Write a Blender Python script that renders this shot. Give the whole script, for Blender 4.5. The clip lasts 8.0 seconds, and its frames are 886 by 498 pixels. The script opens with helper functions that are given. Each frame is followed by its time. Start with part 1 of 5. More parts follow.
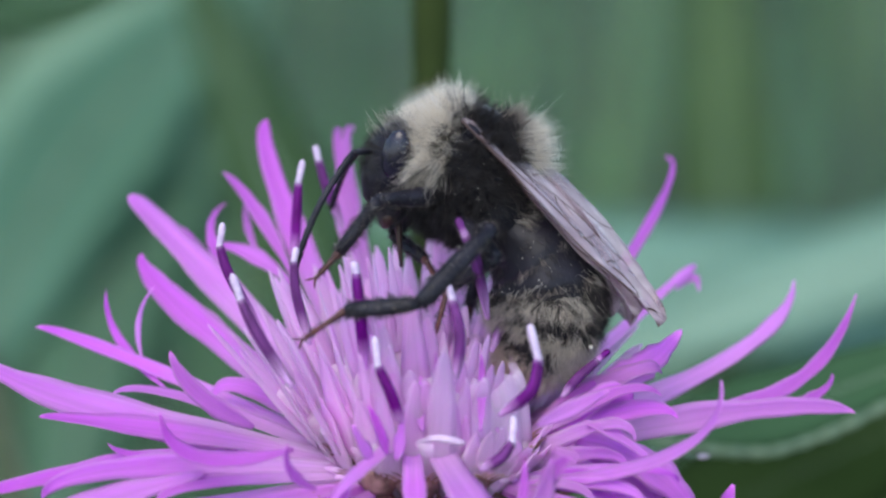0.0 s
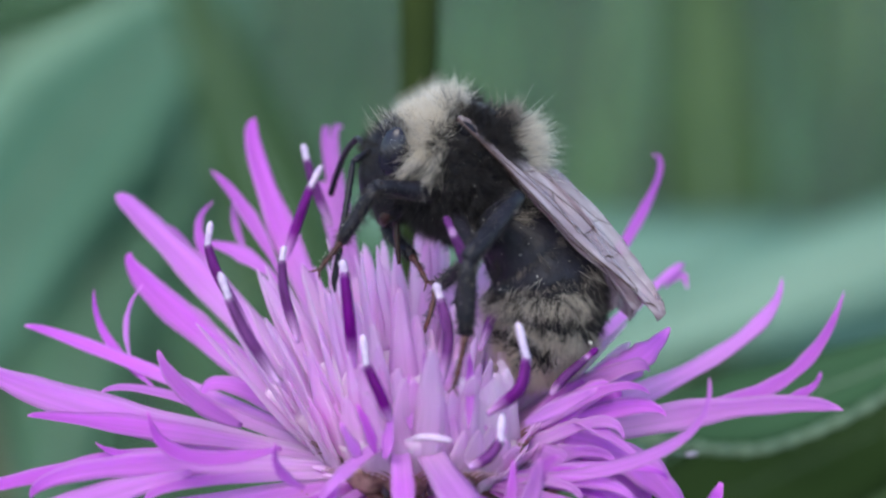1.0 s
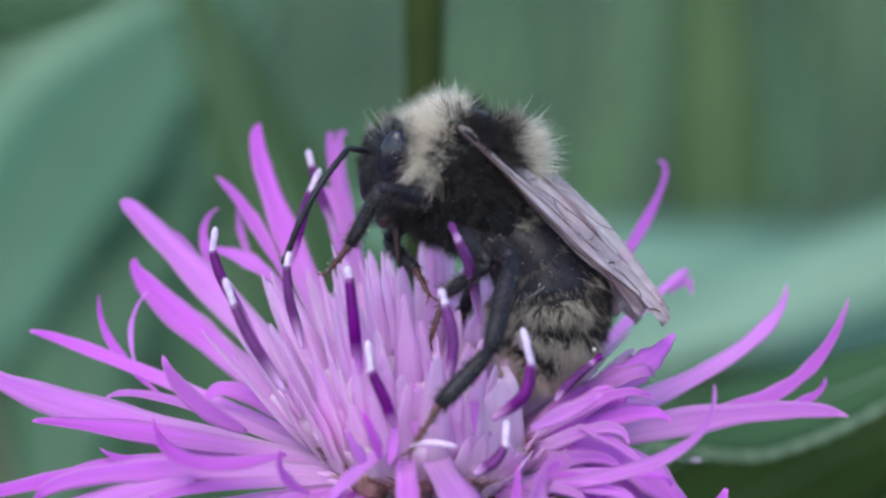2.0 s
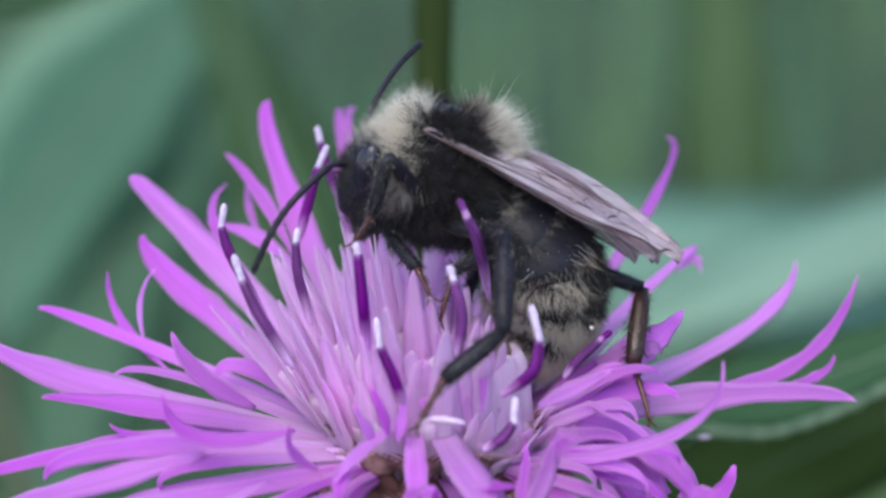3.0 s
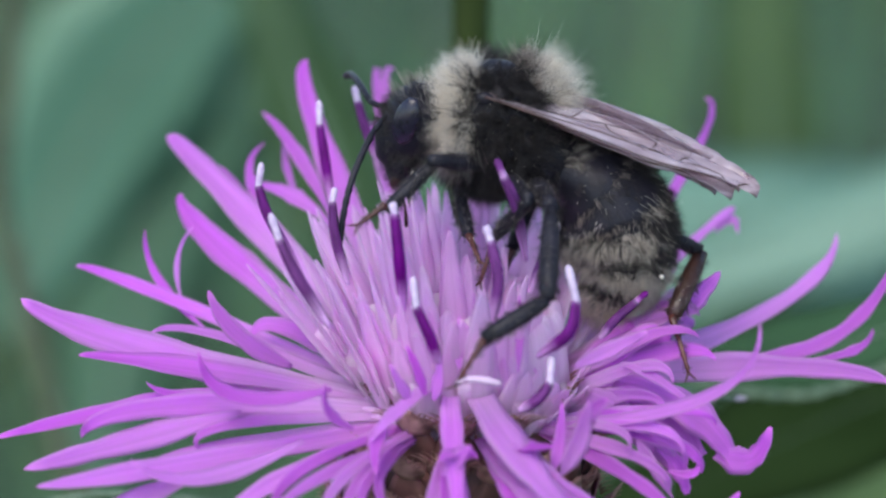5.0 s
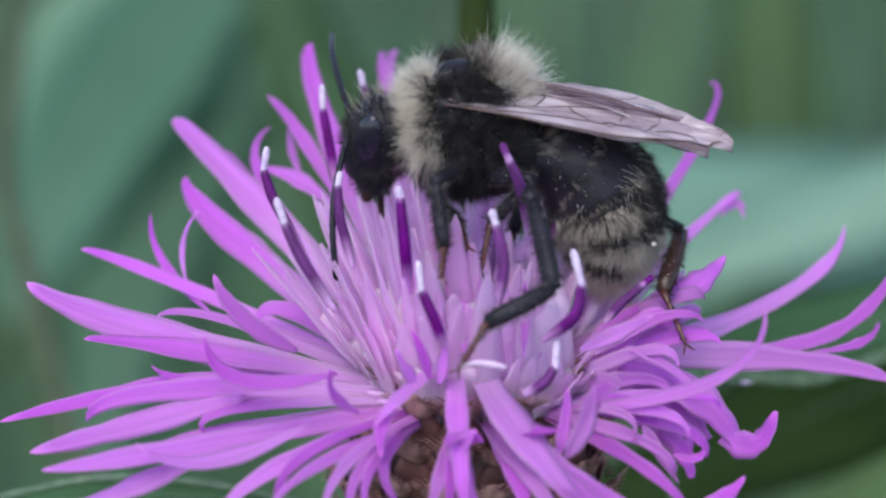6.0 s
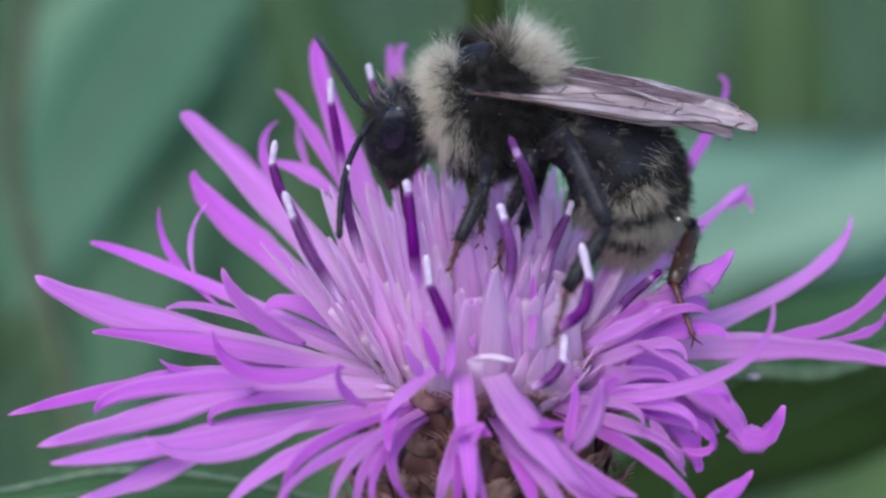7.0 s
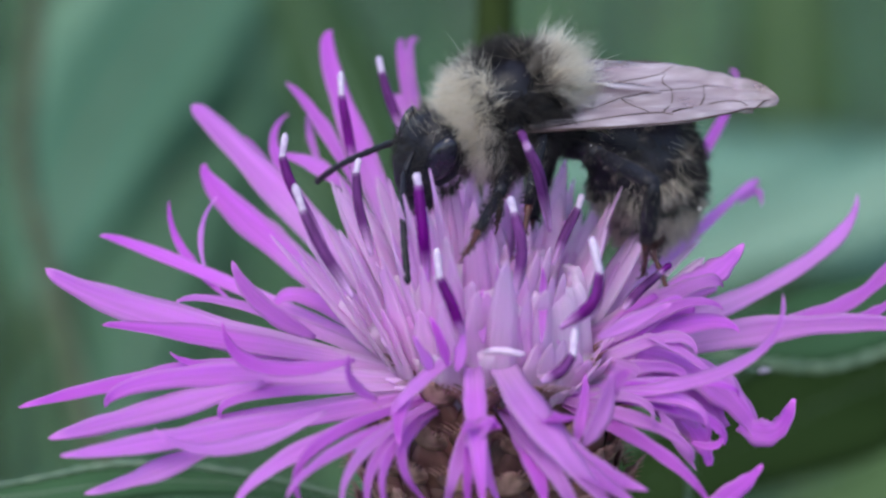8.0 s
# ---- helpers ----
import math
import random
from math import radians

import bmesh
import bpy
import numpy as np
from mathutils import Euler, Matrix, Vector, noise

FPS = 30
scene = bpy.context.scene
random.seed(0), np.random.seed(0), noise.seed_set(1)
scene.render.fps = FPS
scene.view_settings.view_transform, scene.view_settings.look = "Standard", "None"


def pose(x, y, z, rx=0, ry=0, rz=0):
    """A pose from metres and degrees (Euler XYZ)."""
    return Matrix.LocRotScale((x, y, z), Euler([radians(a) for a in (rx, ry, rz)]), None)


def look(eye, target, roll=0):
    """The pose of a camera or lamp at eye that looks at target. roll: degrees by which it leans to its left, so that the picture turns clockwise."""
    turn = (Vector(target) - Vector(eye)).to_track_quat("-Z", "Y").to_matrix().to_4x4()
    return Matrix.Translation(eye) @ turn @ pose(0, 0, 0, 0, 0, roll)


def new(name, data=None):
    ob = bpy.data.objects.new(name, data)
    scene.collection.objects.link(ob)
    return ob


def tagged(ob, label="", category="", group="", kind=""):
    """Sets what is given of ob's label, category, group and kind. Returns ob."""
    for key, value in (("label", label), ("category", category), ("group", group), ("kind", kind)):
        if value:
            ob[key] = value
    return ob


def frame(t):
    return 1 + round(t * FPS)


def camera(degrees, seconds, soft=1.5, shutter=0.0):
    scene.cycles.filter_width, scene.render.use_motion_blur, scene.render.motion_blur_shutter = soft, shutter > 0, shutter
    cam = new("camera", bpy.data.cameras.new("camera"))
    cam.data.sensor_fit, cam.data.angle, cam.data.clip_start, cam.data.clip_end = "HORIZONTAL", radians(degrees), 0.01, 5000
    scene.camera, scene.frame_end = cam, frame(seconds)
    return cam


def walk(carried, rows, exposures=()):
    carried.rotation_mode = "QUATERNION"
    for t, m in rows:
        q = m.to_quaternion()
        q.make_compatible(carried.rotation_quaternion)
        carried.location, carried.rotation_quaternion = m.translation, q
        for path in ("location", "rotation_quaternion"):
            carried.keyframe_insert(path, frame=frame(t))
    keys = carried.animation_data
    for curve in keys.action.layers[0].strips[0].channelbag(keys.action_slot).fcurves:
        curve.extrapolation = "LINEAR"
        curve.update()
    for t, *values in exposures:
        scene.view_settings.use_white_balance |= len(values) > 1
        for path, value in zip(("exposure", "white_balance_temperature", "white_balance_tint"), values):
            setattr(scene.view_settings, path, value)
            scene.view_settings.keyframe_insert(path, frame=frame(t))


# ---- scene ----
MM = 0.001
TAU = 2 * math.pi

# ---- camera: held by hand a finger's length from the flower ----
cam = camera(20, 8.0, soft=2.5, shutter=0.5)
cam.data.dof.use_dof = True
cam.data.dof.focus_distance = 0.103
cam.data.dof.aperture_fstop = 34
EYE = Vector((-1.68, -98.04, 38.04)) * MM
# seconds, sideways shift in mm, picture shift right and down of the flower
CAM_ROWS = [(0, 0, -96, 144), (0.5, 0, -101, 142), (1, 0, -118, 141), (1.5, 0, -109, 137), (1.7, 0, -108, 147),
            (2.3, 0, -112, 152), (2.8, 0, -117, 146), (3, 0, -93, 110), (3.5, 0, -84, 85), (3.7, 0, -90, 78), (3.85, 0, -76, 70), (4, 0, -50, 66), (4.5, 0, -47, 55),
            (4.7, 0, -36, 50), (5.3, 0, -22, 28), (5.8, 0, -17, 15), (6, 0, -15, 11), (6.5, 0, 6, 7), (7, 0, 0, 0), (7.5, 0, 4, -11), (8, 0, 19, -12)]
STEP = 2 * math.tan(radians(10)) / 1568


def cam_pose(shift, dx, dy):
    m = pose(0, 0, 0, 72 + math.degrees(dy * STEP), 0, math.degrees((dx + 42.4 * shift) * STEP))
    m.translation = EYE + Vector((shift * MM, 0, 0))
    return m


walk(cam, [(t, cam_pose(s, dx, dy)) for t, s, dx, dy in CAM_ROWS], exposures=[(0, 1.25), (3, 1.25), (4.5, 1.2), (6, 1.17), (8, 1.08)])

# ---- light: open shade under a bright sky ----
world = bpy.data.worlds.new("sky")
scene.world = world
world.use_nodes = True
wn = world.node_tree.nodes
sky = wn.new("ShaderNodeTexSky")
sky.sky_type, sky.sun_disc = "NISHITA", False
sky.sun_elevation, sky.sun_rotation = radians(52), radians(200)
world.node_tree.links.new(sky.outputs[0], wn["Background"].inputs[0])
wn["Background"].inputs[1].default_value = 0.132
sun_data = bpy.data.lights.new("sun", "SUN")
sun_data.energy, sun_data.angle, sun_data.color = 1.0, radians(40), (1, 0.94, 0.84)
sun = new("sun", sun_data)
sun.matrix_world = look((-0.3, -0.55, 1), (0, 0, 0))


# ---- materials ----
def mat(name, base, rough=0.5, **more):
    m = bpy.data.materials.new(name)
    m.use_nodes = True
    b = m.node_tree.nodes["Principled BSDF"]
    b.inputs["Base Color"].default_value = (*base, 1)
    b.inputs["Roughness"].default_value = rough
    for k, v in more.items():
        b.inputs[k.replace("_", " ")].default_value = v
    return m


def nodes_of(m):
    return m.node_tree.nodes, m.node_tree.links, m.node_tree.nodes["Principled BSDF"]


def ramp(n, stops):
    r = n.new("ShaderNodeValToRGB")
    while len(r.color_ramp.elements) < len(stops):
        r.color_ramp.elements.new(0.5)
    for e, (p, c) in zip(r.color_ramp.elements, stops):
        e.position, e.color = p, (*c, 1)
    return r


def noisy(m, scale, a, b, detail=6, bump=0.0, bump_scale=None, per_object=0.0, squeeze=(1, 1, 1)):
    """Colour between a and b by noise at a real size, with fine relief."""
    n, l, p = nodes_of(m)
    co = n.new("ShaderNodeTexCoord")
    mp = n.new("ShaderNodeMapping")
    mp.inputs["Scale"].default_value = squeeze
    l.new(co.outputs["Object"], mp.inputs[0])
    t = n.new("ShaderNodeTexNoise")
    t.inputs["Scale"].default_value, t.inputs["Detail"].default_value = scale, detail
    l.new(mp.outputs[0], t.inputs["Vector"])
    r = ramp(n, [(0.3, a), (0.7, b)])
    l.new(t.outputs[0], r.inputs[0])
    out = r.outputs[0]
    if per_object:
        oi = n.new("ShaderNodeObjectInfo")
        hs = n.new("ShaderNodeHueSaturation")
        mr = n.new("ShaderNodeMapRange")
        mr.inputs[3].default_value, mr.inputs[4].default_value = 1 - per_object, 1 + per_object
        l.new(oi.outputs["Random"], mr.inputs[0])
        l.new(mr.outputs[0], hs.inputs["Value"])
        l.new(out, hs.inputs["Color"])
        out = hs.outputs[0]
    l.new(out, p.inputs["Base Color"])
    if bump:
        t2 = n.new("ShaderNodeTexNoise")
        t2.inputs["Scale"].default_value, t2.inputs["Detail"].default_value = bump_scale or scale * 5, 4
        l.new(mp.outputs[0], t2.inputs["Vector"])
        bp = n.new("ShaderNodeBump")
        bp.inputs["Strength"].default_value, bp.inputs["Distance"].default_value = 1, bump
        l.new(t2.outputs[0], bp.inputs["Height"])
        l.new(bp.outputs[0], p.inputs["Normal"])
    return m


def petal_mat(name, root, mid, tip, through_part=0.35, streak=0.12, flesh=0.0, gloss=0.35, vary=1.0, margin=0.0, root_at=0.0, mid_at=0.42):
    """Thin petal tissue: colour runs along the petal, fine veins lengthwise, some light passes through."""
    m = mat(name, mid, 0.55)
    n, l, p = nodes_of(m)
    uv = n.new("ShaderNodeUVMap")
    sep = n.new("ShaderNodeSeparateXYZ")
    l.new(uv.outputs[0], sep.inputs[0])
    r = ramp(n, [(root_at, root), (mid_at, mid), (0.93, tip), (1.0, tuple(min(1, c * 1.25 + 0.1) for c in tip))])
    l.new(sep.outputs[0], r.inputs[0])
    oi = n.new("ShaderNodeObjectInfo")
    mp = n.new("ShaderNodeMapping")
    mp.inputs["Scale"].default_value = (1.5, 9, 1)
    l.new(uv.outputs[0], mp.inputs[0])
    l.new(oi.outputs["Random"], mp.inputs["Location"])
    t = n.new("ShaderNodeTexNoise")
    t.inputs["Scale"].default_value, t.inputs["Detail"].default_value = 2.2, 5
    l.new(mp.outputs[0], t.inputs["Vector"])
    mr = n.new("ShaderNodeMapRange")
    mr.inputs[1].default_value, mr.inputs[2].default_value = 0.3, 0.7
    mr.inputs[3].default_value, mr.inputs[4].default_value = 1 - streak, 1 + streak
    l.new(t.outputs[0], mr.inputs[0])
    rnd = n.new("ShaderNodeMapRange")
    rnd.inputs[3].default_value, rnd.inputs[4].default_value = 1 - 0.14 * vary, 1 + 0.12 * vary
    l.new(oi.outputs["Random"], rnd.inputs[0])
    mul = n.new("ShaderNodeMath")
    mul.operation = "MULTIPLY"
    l.new(mr.outputs[0], mul.inputs[0])
    l.new(rnd.outputs[0], mul.inputs[1])
    hs = n.new("ShaderNodeHueSaturation")
    l.new(mul.outputs[0], hs.inputs["Value"])
    l.new(r.outputs[0], hs.inputs["Color"])
    turn = n.new("ShaderNodeMath")
    turn.operation, turn.inputs[1].default_value = "MULTIPLY", 7.3
    l.new(oi.outputs["Random"], turn.inputs[0])
    part_of = n.new("ShaderNodeMath")
    part_of.operation = "FRACT"
    l.new(turn.outputs[0], part_of.inputs[0])
    sat = n.new("ShaderNodeMapRange")
    sat.inputs[3].default_value, sat.inputs[4].default_value = 0.86, 1.16
    l.new(part_of.outputs[0], sat.inputs[0])
    l.new(sat.outputs[0], hs.inputs["Saturation"])
    off = n.new("ShaderNodeMath")
    off.operation, off.inputs[1].default_value = "SUBTRACT", 0.5
    l.new(sep.outputs[1], off.inputs[0])
    away = n.new("ShaderNodeMath")
    away.operation = "ABSOLUTE"
    l.new(off.outputs[0], away.inputs[0])
    rim = n.new("ShaderNodeMapRange")
    rim.inputs[1].default_value, rim.inputs[2].default_value = 0.15, 0.25
    rim.inputs[3].default_value, rim.inputs[4].default_value = 0.0, margin
    l.new(away.outputs[0], rim.inputs[0])
    pale = n.new("ShaderNodeMix")
    pale.data_type = "RGBA"
    pale.inputs[7].default_value = (0.95, 0.80, 0.96, 1)
    l.new(rim.outputs[0], pale.inputs[0])
    l.new(hs.outputs[0], pale.inputs[6])
    hs = pale
    l.new(hs.outputs[2], p.inputs["Base Color"])
    p.inputs["Roughness"].default_value, p.inputs["Specular IOR Level"].default_value = 0.6, gloss
    if flesh:
        p.inputs["Subsurface Weight"].default_value, p.inputs["Subsurface Scale"].default_value = flesh, 0.0012
        p.inputs["Subsurface Radius"].default_value = (1, 0.8, 1)
    bp = n.new("ShaderNodeBump")
    bp.inputs["Distance"].default_value, bp.inputs["Strength"].default_value = 0.00004, 0.8
    l.new(t.outputs[0], bp.inputs["Height"])
    l.new(bp.outputs[0], p.inputs["Normal"])
    tr = n.new("ShaderNodeBsdfTranslucent")
    l.new(hs.outputs[2], tr.inputs[0])
    mx = n.new("ShaderNodeMixShader")
    mx.inputs[0].default_value = through_part
    l.new(p.outputs[0], mx.inputs[1])
    l.new(tr.outputs[0], mx.inputs[2])
    l.new(mx.outputs[0], n["Material Output"].inputs[0])
    return m


RAY = petal_mat("ray_petal", (0.95, 0.74, 0.96), (0.785, 0.315, 0.845), (0.735, 0.235, 0.81), 0.60, 0.10, margin=0.28, root_at=0.22, mid_at=0.55)
DISC = petal_mat("disc_petal", (1.0, 0.84, 0.99), (1.0, 0.745, 0.985), (0.95, 0.58, 0.95), 0.57, 0.05, flesh=0.7, gloss=0.15, vary=0.3)
ANTHER = petal_mat("anther", (0.78, 0.42, 0.82), (0.15, 0.024, 0.19), (0.12, 0.022, 0.15), 0.15, 0.5, gloss=0.15, mid_at=0.34)
STIGMA = noisy(mat("stigma", (0.8, 0.72, 0.85), 0.7), 4000, (0.46, 0.33, 0.54), (0.69, 0.59, 0.73), bump=0.00002)
FILAMENT = noisy(mat("filament", (0.85, 0.7, 0.85), 0.6), 3000, (0.58, 0.38, 0.60), (0.72, 0.57, 0.72))
BRACT = noisy(mat("bract", (0.2, 0.1, 0.06), 0.6), 500, (0.030, 0.012, 0.010), (0.20, 0.088, 0.072), bump=0.00003, per_object=0.25)
FRINGE = noisy(mat("bract_tip", (0.3, 0.16, 0.12), 0.7), 1500, (0.10, 0.040, 0.034), (0.52, 0.30, 0.26), bump=0.00003, per_object=0.25)
STEM_PALE = noisy(mat("stem_pale", (0.08, 0.1, 0.06), 0.8), 500, (0.050, 0.065, 0.032), (0.085, 0.105, 0.058), bump=0.00006, squeeze=(1, 1, 0.1))
STEM = noisy(mat("stem", (0.08, 0.12, 0.04), 0.8, Specular_IOR_Level=0.15), 500, (0.012, 0.024, 0.004), (0.026, 0.042, 0.008), bump=0.00006, squeeze=(1, 1, 0.1))
LEAF_OLIVE = noisy(mat("leaf_olive", (0.08, 0.11, 0.03), 0.7, Specular_IOR_Level=0.12), 60, (0.042, 0.080, 0.029), (0.066, 0.114, 0.044), bump=0.0002, bump_scale=300)
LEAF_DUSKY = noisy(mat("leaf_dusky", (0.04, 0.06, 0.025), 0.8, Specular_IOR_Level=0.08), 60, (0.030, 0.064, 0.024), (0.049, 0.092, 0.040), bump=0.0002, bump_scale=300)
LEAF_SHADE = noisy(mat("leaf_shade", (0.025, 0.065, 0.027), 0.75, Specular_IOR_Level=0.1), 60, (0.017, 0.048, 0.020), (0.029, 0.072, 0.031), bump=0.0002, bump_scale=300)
LEAF_DEEP = noisy(mat("leaf_deep", (0.03, 0.08, 0.035), 0.7, Specular_IOR_Level=0.1), 60, (0.024, 0.064, 0.028), (0.040, 0.098, 0.045), bump=0.0002, bump_scale=300)
LEAF_PALE = noisy(mat("leaf_pale", (0.16, 0.3, 0.22), 0.5), 25, (0.090, 0.190, 0.132), (0.120, 0.245, 0.176), bump=0.0002, bump_scale=300)
LEAF_SOFT = noisy(mat("leaf_soft", (0.08, 0.19, 0.11), 0.55), 25, (0.070, 0.168, 0.102), (0.098, 0.220, 0.140), bump=0.0002, bump_scale=300)
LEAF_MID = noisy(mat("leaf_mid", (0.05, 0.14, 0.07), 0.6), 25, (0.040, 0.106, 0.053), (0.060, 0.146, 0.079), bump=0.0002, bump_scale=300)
# low leaf: the shade it lies in is put into its very dark green
LEAF_SHADED_DARK = noisy(mat("leaf_shaded_dark", (0.03, 0.06, 0.015), 0.85, Specular_IOR_Level=0.03), 70, (0.011, 0.023, 0.006), (0.021, 0.040, 0.012), bump=0.0002, bump_scale=300)
RIB = noisy(mat("rib", (0.2, 0.3, 0.2), 0.5), 200, (0.08, 0.14, 0.08), (0.13, 0.20, 0.13))
MARGIN = noisy(mat("leaf_margin", (0.10, 0.17, 0.11), 0.6), 700, (0.075, 0.135, 0.085), (0.14, 0.21, 0.13), bump=0.00005)
CHITIN = noisy(mat("chitin", (0.008, 0.008, 0.012), 0.38, Specular_IOR_Level=0.18), 900, (0.009, 0.009, 0.013), (0.022, 0.021, 0.03), bump=0.00002, bump_scale=6000)
CHITIN_BROWN = noisy(mat("chitin_brown", (0.05, 0.02, 0.012), 0.35), 900, (0.020, 0.0075, 0.006), (0.050, 0.019, 0.013), bump=0.00001, bump_scale=6000)
CHITIN_TAN = noisy(mat("chitin_tan", (0.08, 0.03, 0.02), 0.35), 900, (0.045, 0.013, 0.010), (0.12, 0.036, 0.028), bump=0.00001, bump_scale=6000)
EYE_MAT = noisy(mat("eye", (0.01, 0.009, 0.016), 0.22), 3000, (0.008, 0.007, 0.014), (0.02, 0.018, 0.032), bump=0.000006, bump_scale=20000)
VEIN = noisy(mat("vein", (0.05, 0.025, 0.02), 0.4), 900, (0.03, 0.014, 0.012), (0.08, 0.045, 0.04))
POLLEN = mat("pollen", (0.8, 0.76, 0.66), 0.8)


def fur_mat(name, a, b, through_part=0.45):
    m = mat(name, a, 0.6)
    n, l, p = nodes_of(m)
    g = n.new("ShaderNodeNewGeometry")
    r = ramp(n, [(0.0, a), (1.0, b)])
    l.new(g.outputs["Random Per Island"], r.inputs[0])
    l.new(r.outputs[0], p.inputs["Base Color"])
    tr = n.new("ShaderNodeBsdfTranslucent")
    l.new(r.outputs[0], tr.inputs[0])
    mx = n.new("ShaderNodeMixShader")
    mx.inputs[0].default_value = through_part
    l.new(p.outputs[0], mx.inputs[1])
    l.new(tr.outputs[0], mx.inputs[2])
    l.new(mx.outputs[0], n["Material Output"].inputs[0])
    return m


FUR_BLACK = fur_mat("fur_black", (0.012, 0.011, 0.013), (0.075, 0.066, 0.066), 0.3)
FUR_CREAM = fur_mat("fur_cream", (0.93, 0.86, 0.74), (1.0, 0.99, 0.97), 0.78)
FUR_GREY = fur_mat("fur_grey", (0.32, 0.28, 0.23), (0.78, 0.73, 0.64))
FUR_PALE = fur_mat("fur_pale", (0.42, 0.37, 0.31), (0.95, 0.90, 0.80), 0.5)
FUR_TAUPE = fur_mat("fur_taupe", (0.20, 0.17, 0.155), (0.60, 0.52, 0.45), 0.5)
FUR_TAIL = fur_mat("fur_tail", (0.62, 0.52, 0.44), (0.97, 0.89, 0.80), 0.55)

WING = mat("wing_membrane", (0.30, 0.22, 0.24), 0.24, Specular_IOR_Level=0.8)
n_, l_, p_ = nodes_of(WING)
n_c = n_.new("ShaderNodeTexCoord")
n_p = n_.new("ShaderNodeMapping")
n_p.inputs["Scale"].default_value = (0.25, 1.6, 0.6)
l_.new(n_c.outputs["Object"], n_p.inputs[0])
n_t = n_.new("ShaderNodeTexNoise")
n_t.inputs["Scale"].default_value, n_t.inputs["Detail"].default_value = 1400, 5
l_.new(n_p.outputs[0], n_t.inputs["Vector"])
n_b = n_.new("ShaderNodeBump")
n_b.inputs["Strength"].default_value, n_b.inputs["Distance"].default_value = 0.9, 0.0001
l_.new(n_t.outputs[0], n_b.inputs["Height"])
l_.new(n_b.outputs[0], p_.inputs["Normal"])
# light and dark streaks along the span: highlights of the pleats, painted as colour
n_r = ramp(n_, [(0.30, (0.38, 0.29, 0.33)), (0.52, (0.57, 0.48, 0.53)), (0.72, (0.86, 0.78, 0.83))])
l_.new(n_t.outputs[0], n_r.inputs[0])
l_.new(n_r.outputs[0], p_.inputs["Base Color"])
n_x = n_.new("ShaderNodeBsdfTransparent")
n_x.inputs[0].default_value = (0.86, 0.78, 0.80, 1)
n_m = n_.new("ShaderNodeMixShader")
n_m.inputs[0].default_value = 0.54
l_.new(p_.outputs[0], n_m.inputs[1])
l_.new(n_x.outputs[0], n_m.inputs[2])
l_.new(n_m.outputs[0], n_["Material Output"].inputs[0])


# ---- mesh helpers (millimetres in, metres out) ----
def mesh_object(name, verts, faces, material, parent=None, label="", uvs=None, smooth=True):
    me = bpy.data.meshes.new(name)
    v = np.asarray(verts, dtype=float) * MM
    me.from_pydata(v.tolist(), [], faces if isinstance(faces, list) else faces.tolist())
    if uvs is not None:
        layer = me.uv_layers.new(name="UVMap")
        idx = np.empty(len(me.loops), dtype=np.int32)
        me.loops.foreach_get("vertex_index", idx)
        layer.data.foreach_set("uv", np.asarray(uvs, dtype=np.float32)[idx].ravel())
    if smooth:
        me.polygons.foreach_set("use_smooth", [True] * len(me.polygons))
    me.materials.append(material)
    me.update()
    ob = new(name, me)
    if parent:
        ob.parent = parent
    if label:
        tagged(ob, label)
    return ob


def join(pieces):
    """Several (verts, faces, uvs) as one."""
    vs, fs, us, k = [], [], [], 0
    for v, f, u in pieces:
        vs += list(v)
        fs += [tuple(i + k for i in q) for q in f]
        us += list(u)
        k += len(v)
    return vs, fs, us


def bez(a, b, c, n):
    a, b, c = Vector(a), Vector(b), Vector(c)
    return [a * (1 - t) ** 2 + b * 2 * t * (1 - t) + c * t * t for t in (i / n for i in range(n + 1))]


def polyline(points, n):
    """A smooth curve through the points."""
    p = [Vector(q) for q in points]
    p = [2 * p[0] - p[1]] + p + [2 * p[-1] - p[-2]]
    out = []
    for i in range(1, len(p) - 2):
        for k in range(n):
            t = k / n
            out.append(0.5 * (2 * p[i] + (p[i + 1] - p[i - 1]) * t + (2 * p[i - 1] - 5 * p[i] + 4 * p[i + 1] - p[i + 2]) * t * t
                              + (3 * p[i] - p[i - 1] - 3 * p[i + 1] + p[i + 2]) * t ** 3))
    return out + [p[-2]]


def frames(path, hint):
    """Tangent, side and normal along a path."""
    out, h = [], Vector(hint)
    for i, p in enumerate(path):
        t = (path[min(i + 1, len(path) - 1)] - path[max(i - 1, 0)]).normalized()
        s = t.cross(h)
        s = s.normalized() if s.length > 1e-6 else t.orthogonal().normalized()
        n = s.cross(t).normalized()
        h = n
        out.append((p, t, s, n))
    return out


def tube(path, radii, sides=8, u0=0.0, u1=1.0, flat=1.0, hint=(0.1, -0.3, 1)):
    fr = frames(path, hint)
    v, f, u = [], [], []
    m = len(fr)
    for i, (p, t, s, n) in enumerate(fr):
        for k in range(sides):
            a = TAU * k / sides
            v.append(p + radii[i] * (s * math.cos(a) + n * math.sin(a) * flat))
            u.append((u0 + (u1 - u0) * i / (m - 1), k / sides))
    for i in range(m - 1):
        for k in range(sides):
            f.append((i * sides + k, i * sides + (k + 1) % sides, (i + 1) * sides + (k + 1) % sides, (i + 1) * sides + k))
    f.append(tuple(range(sides - 1, -1, -1)))
    f.append(tuple((m - 1) * sides + k for k in range(sides)))
    return v, f, u


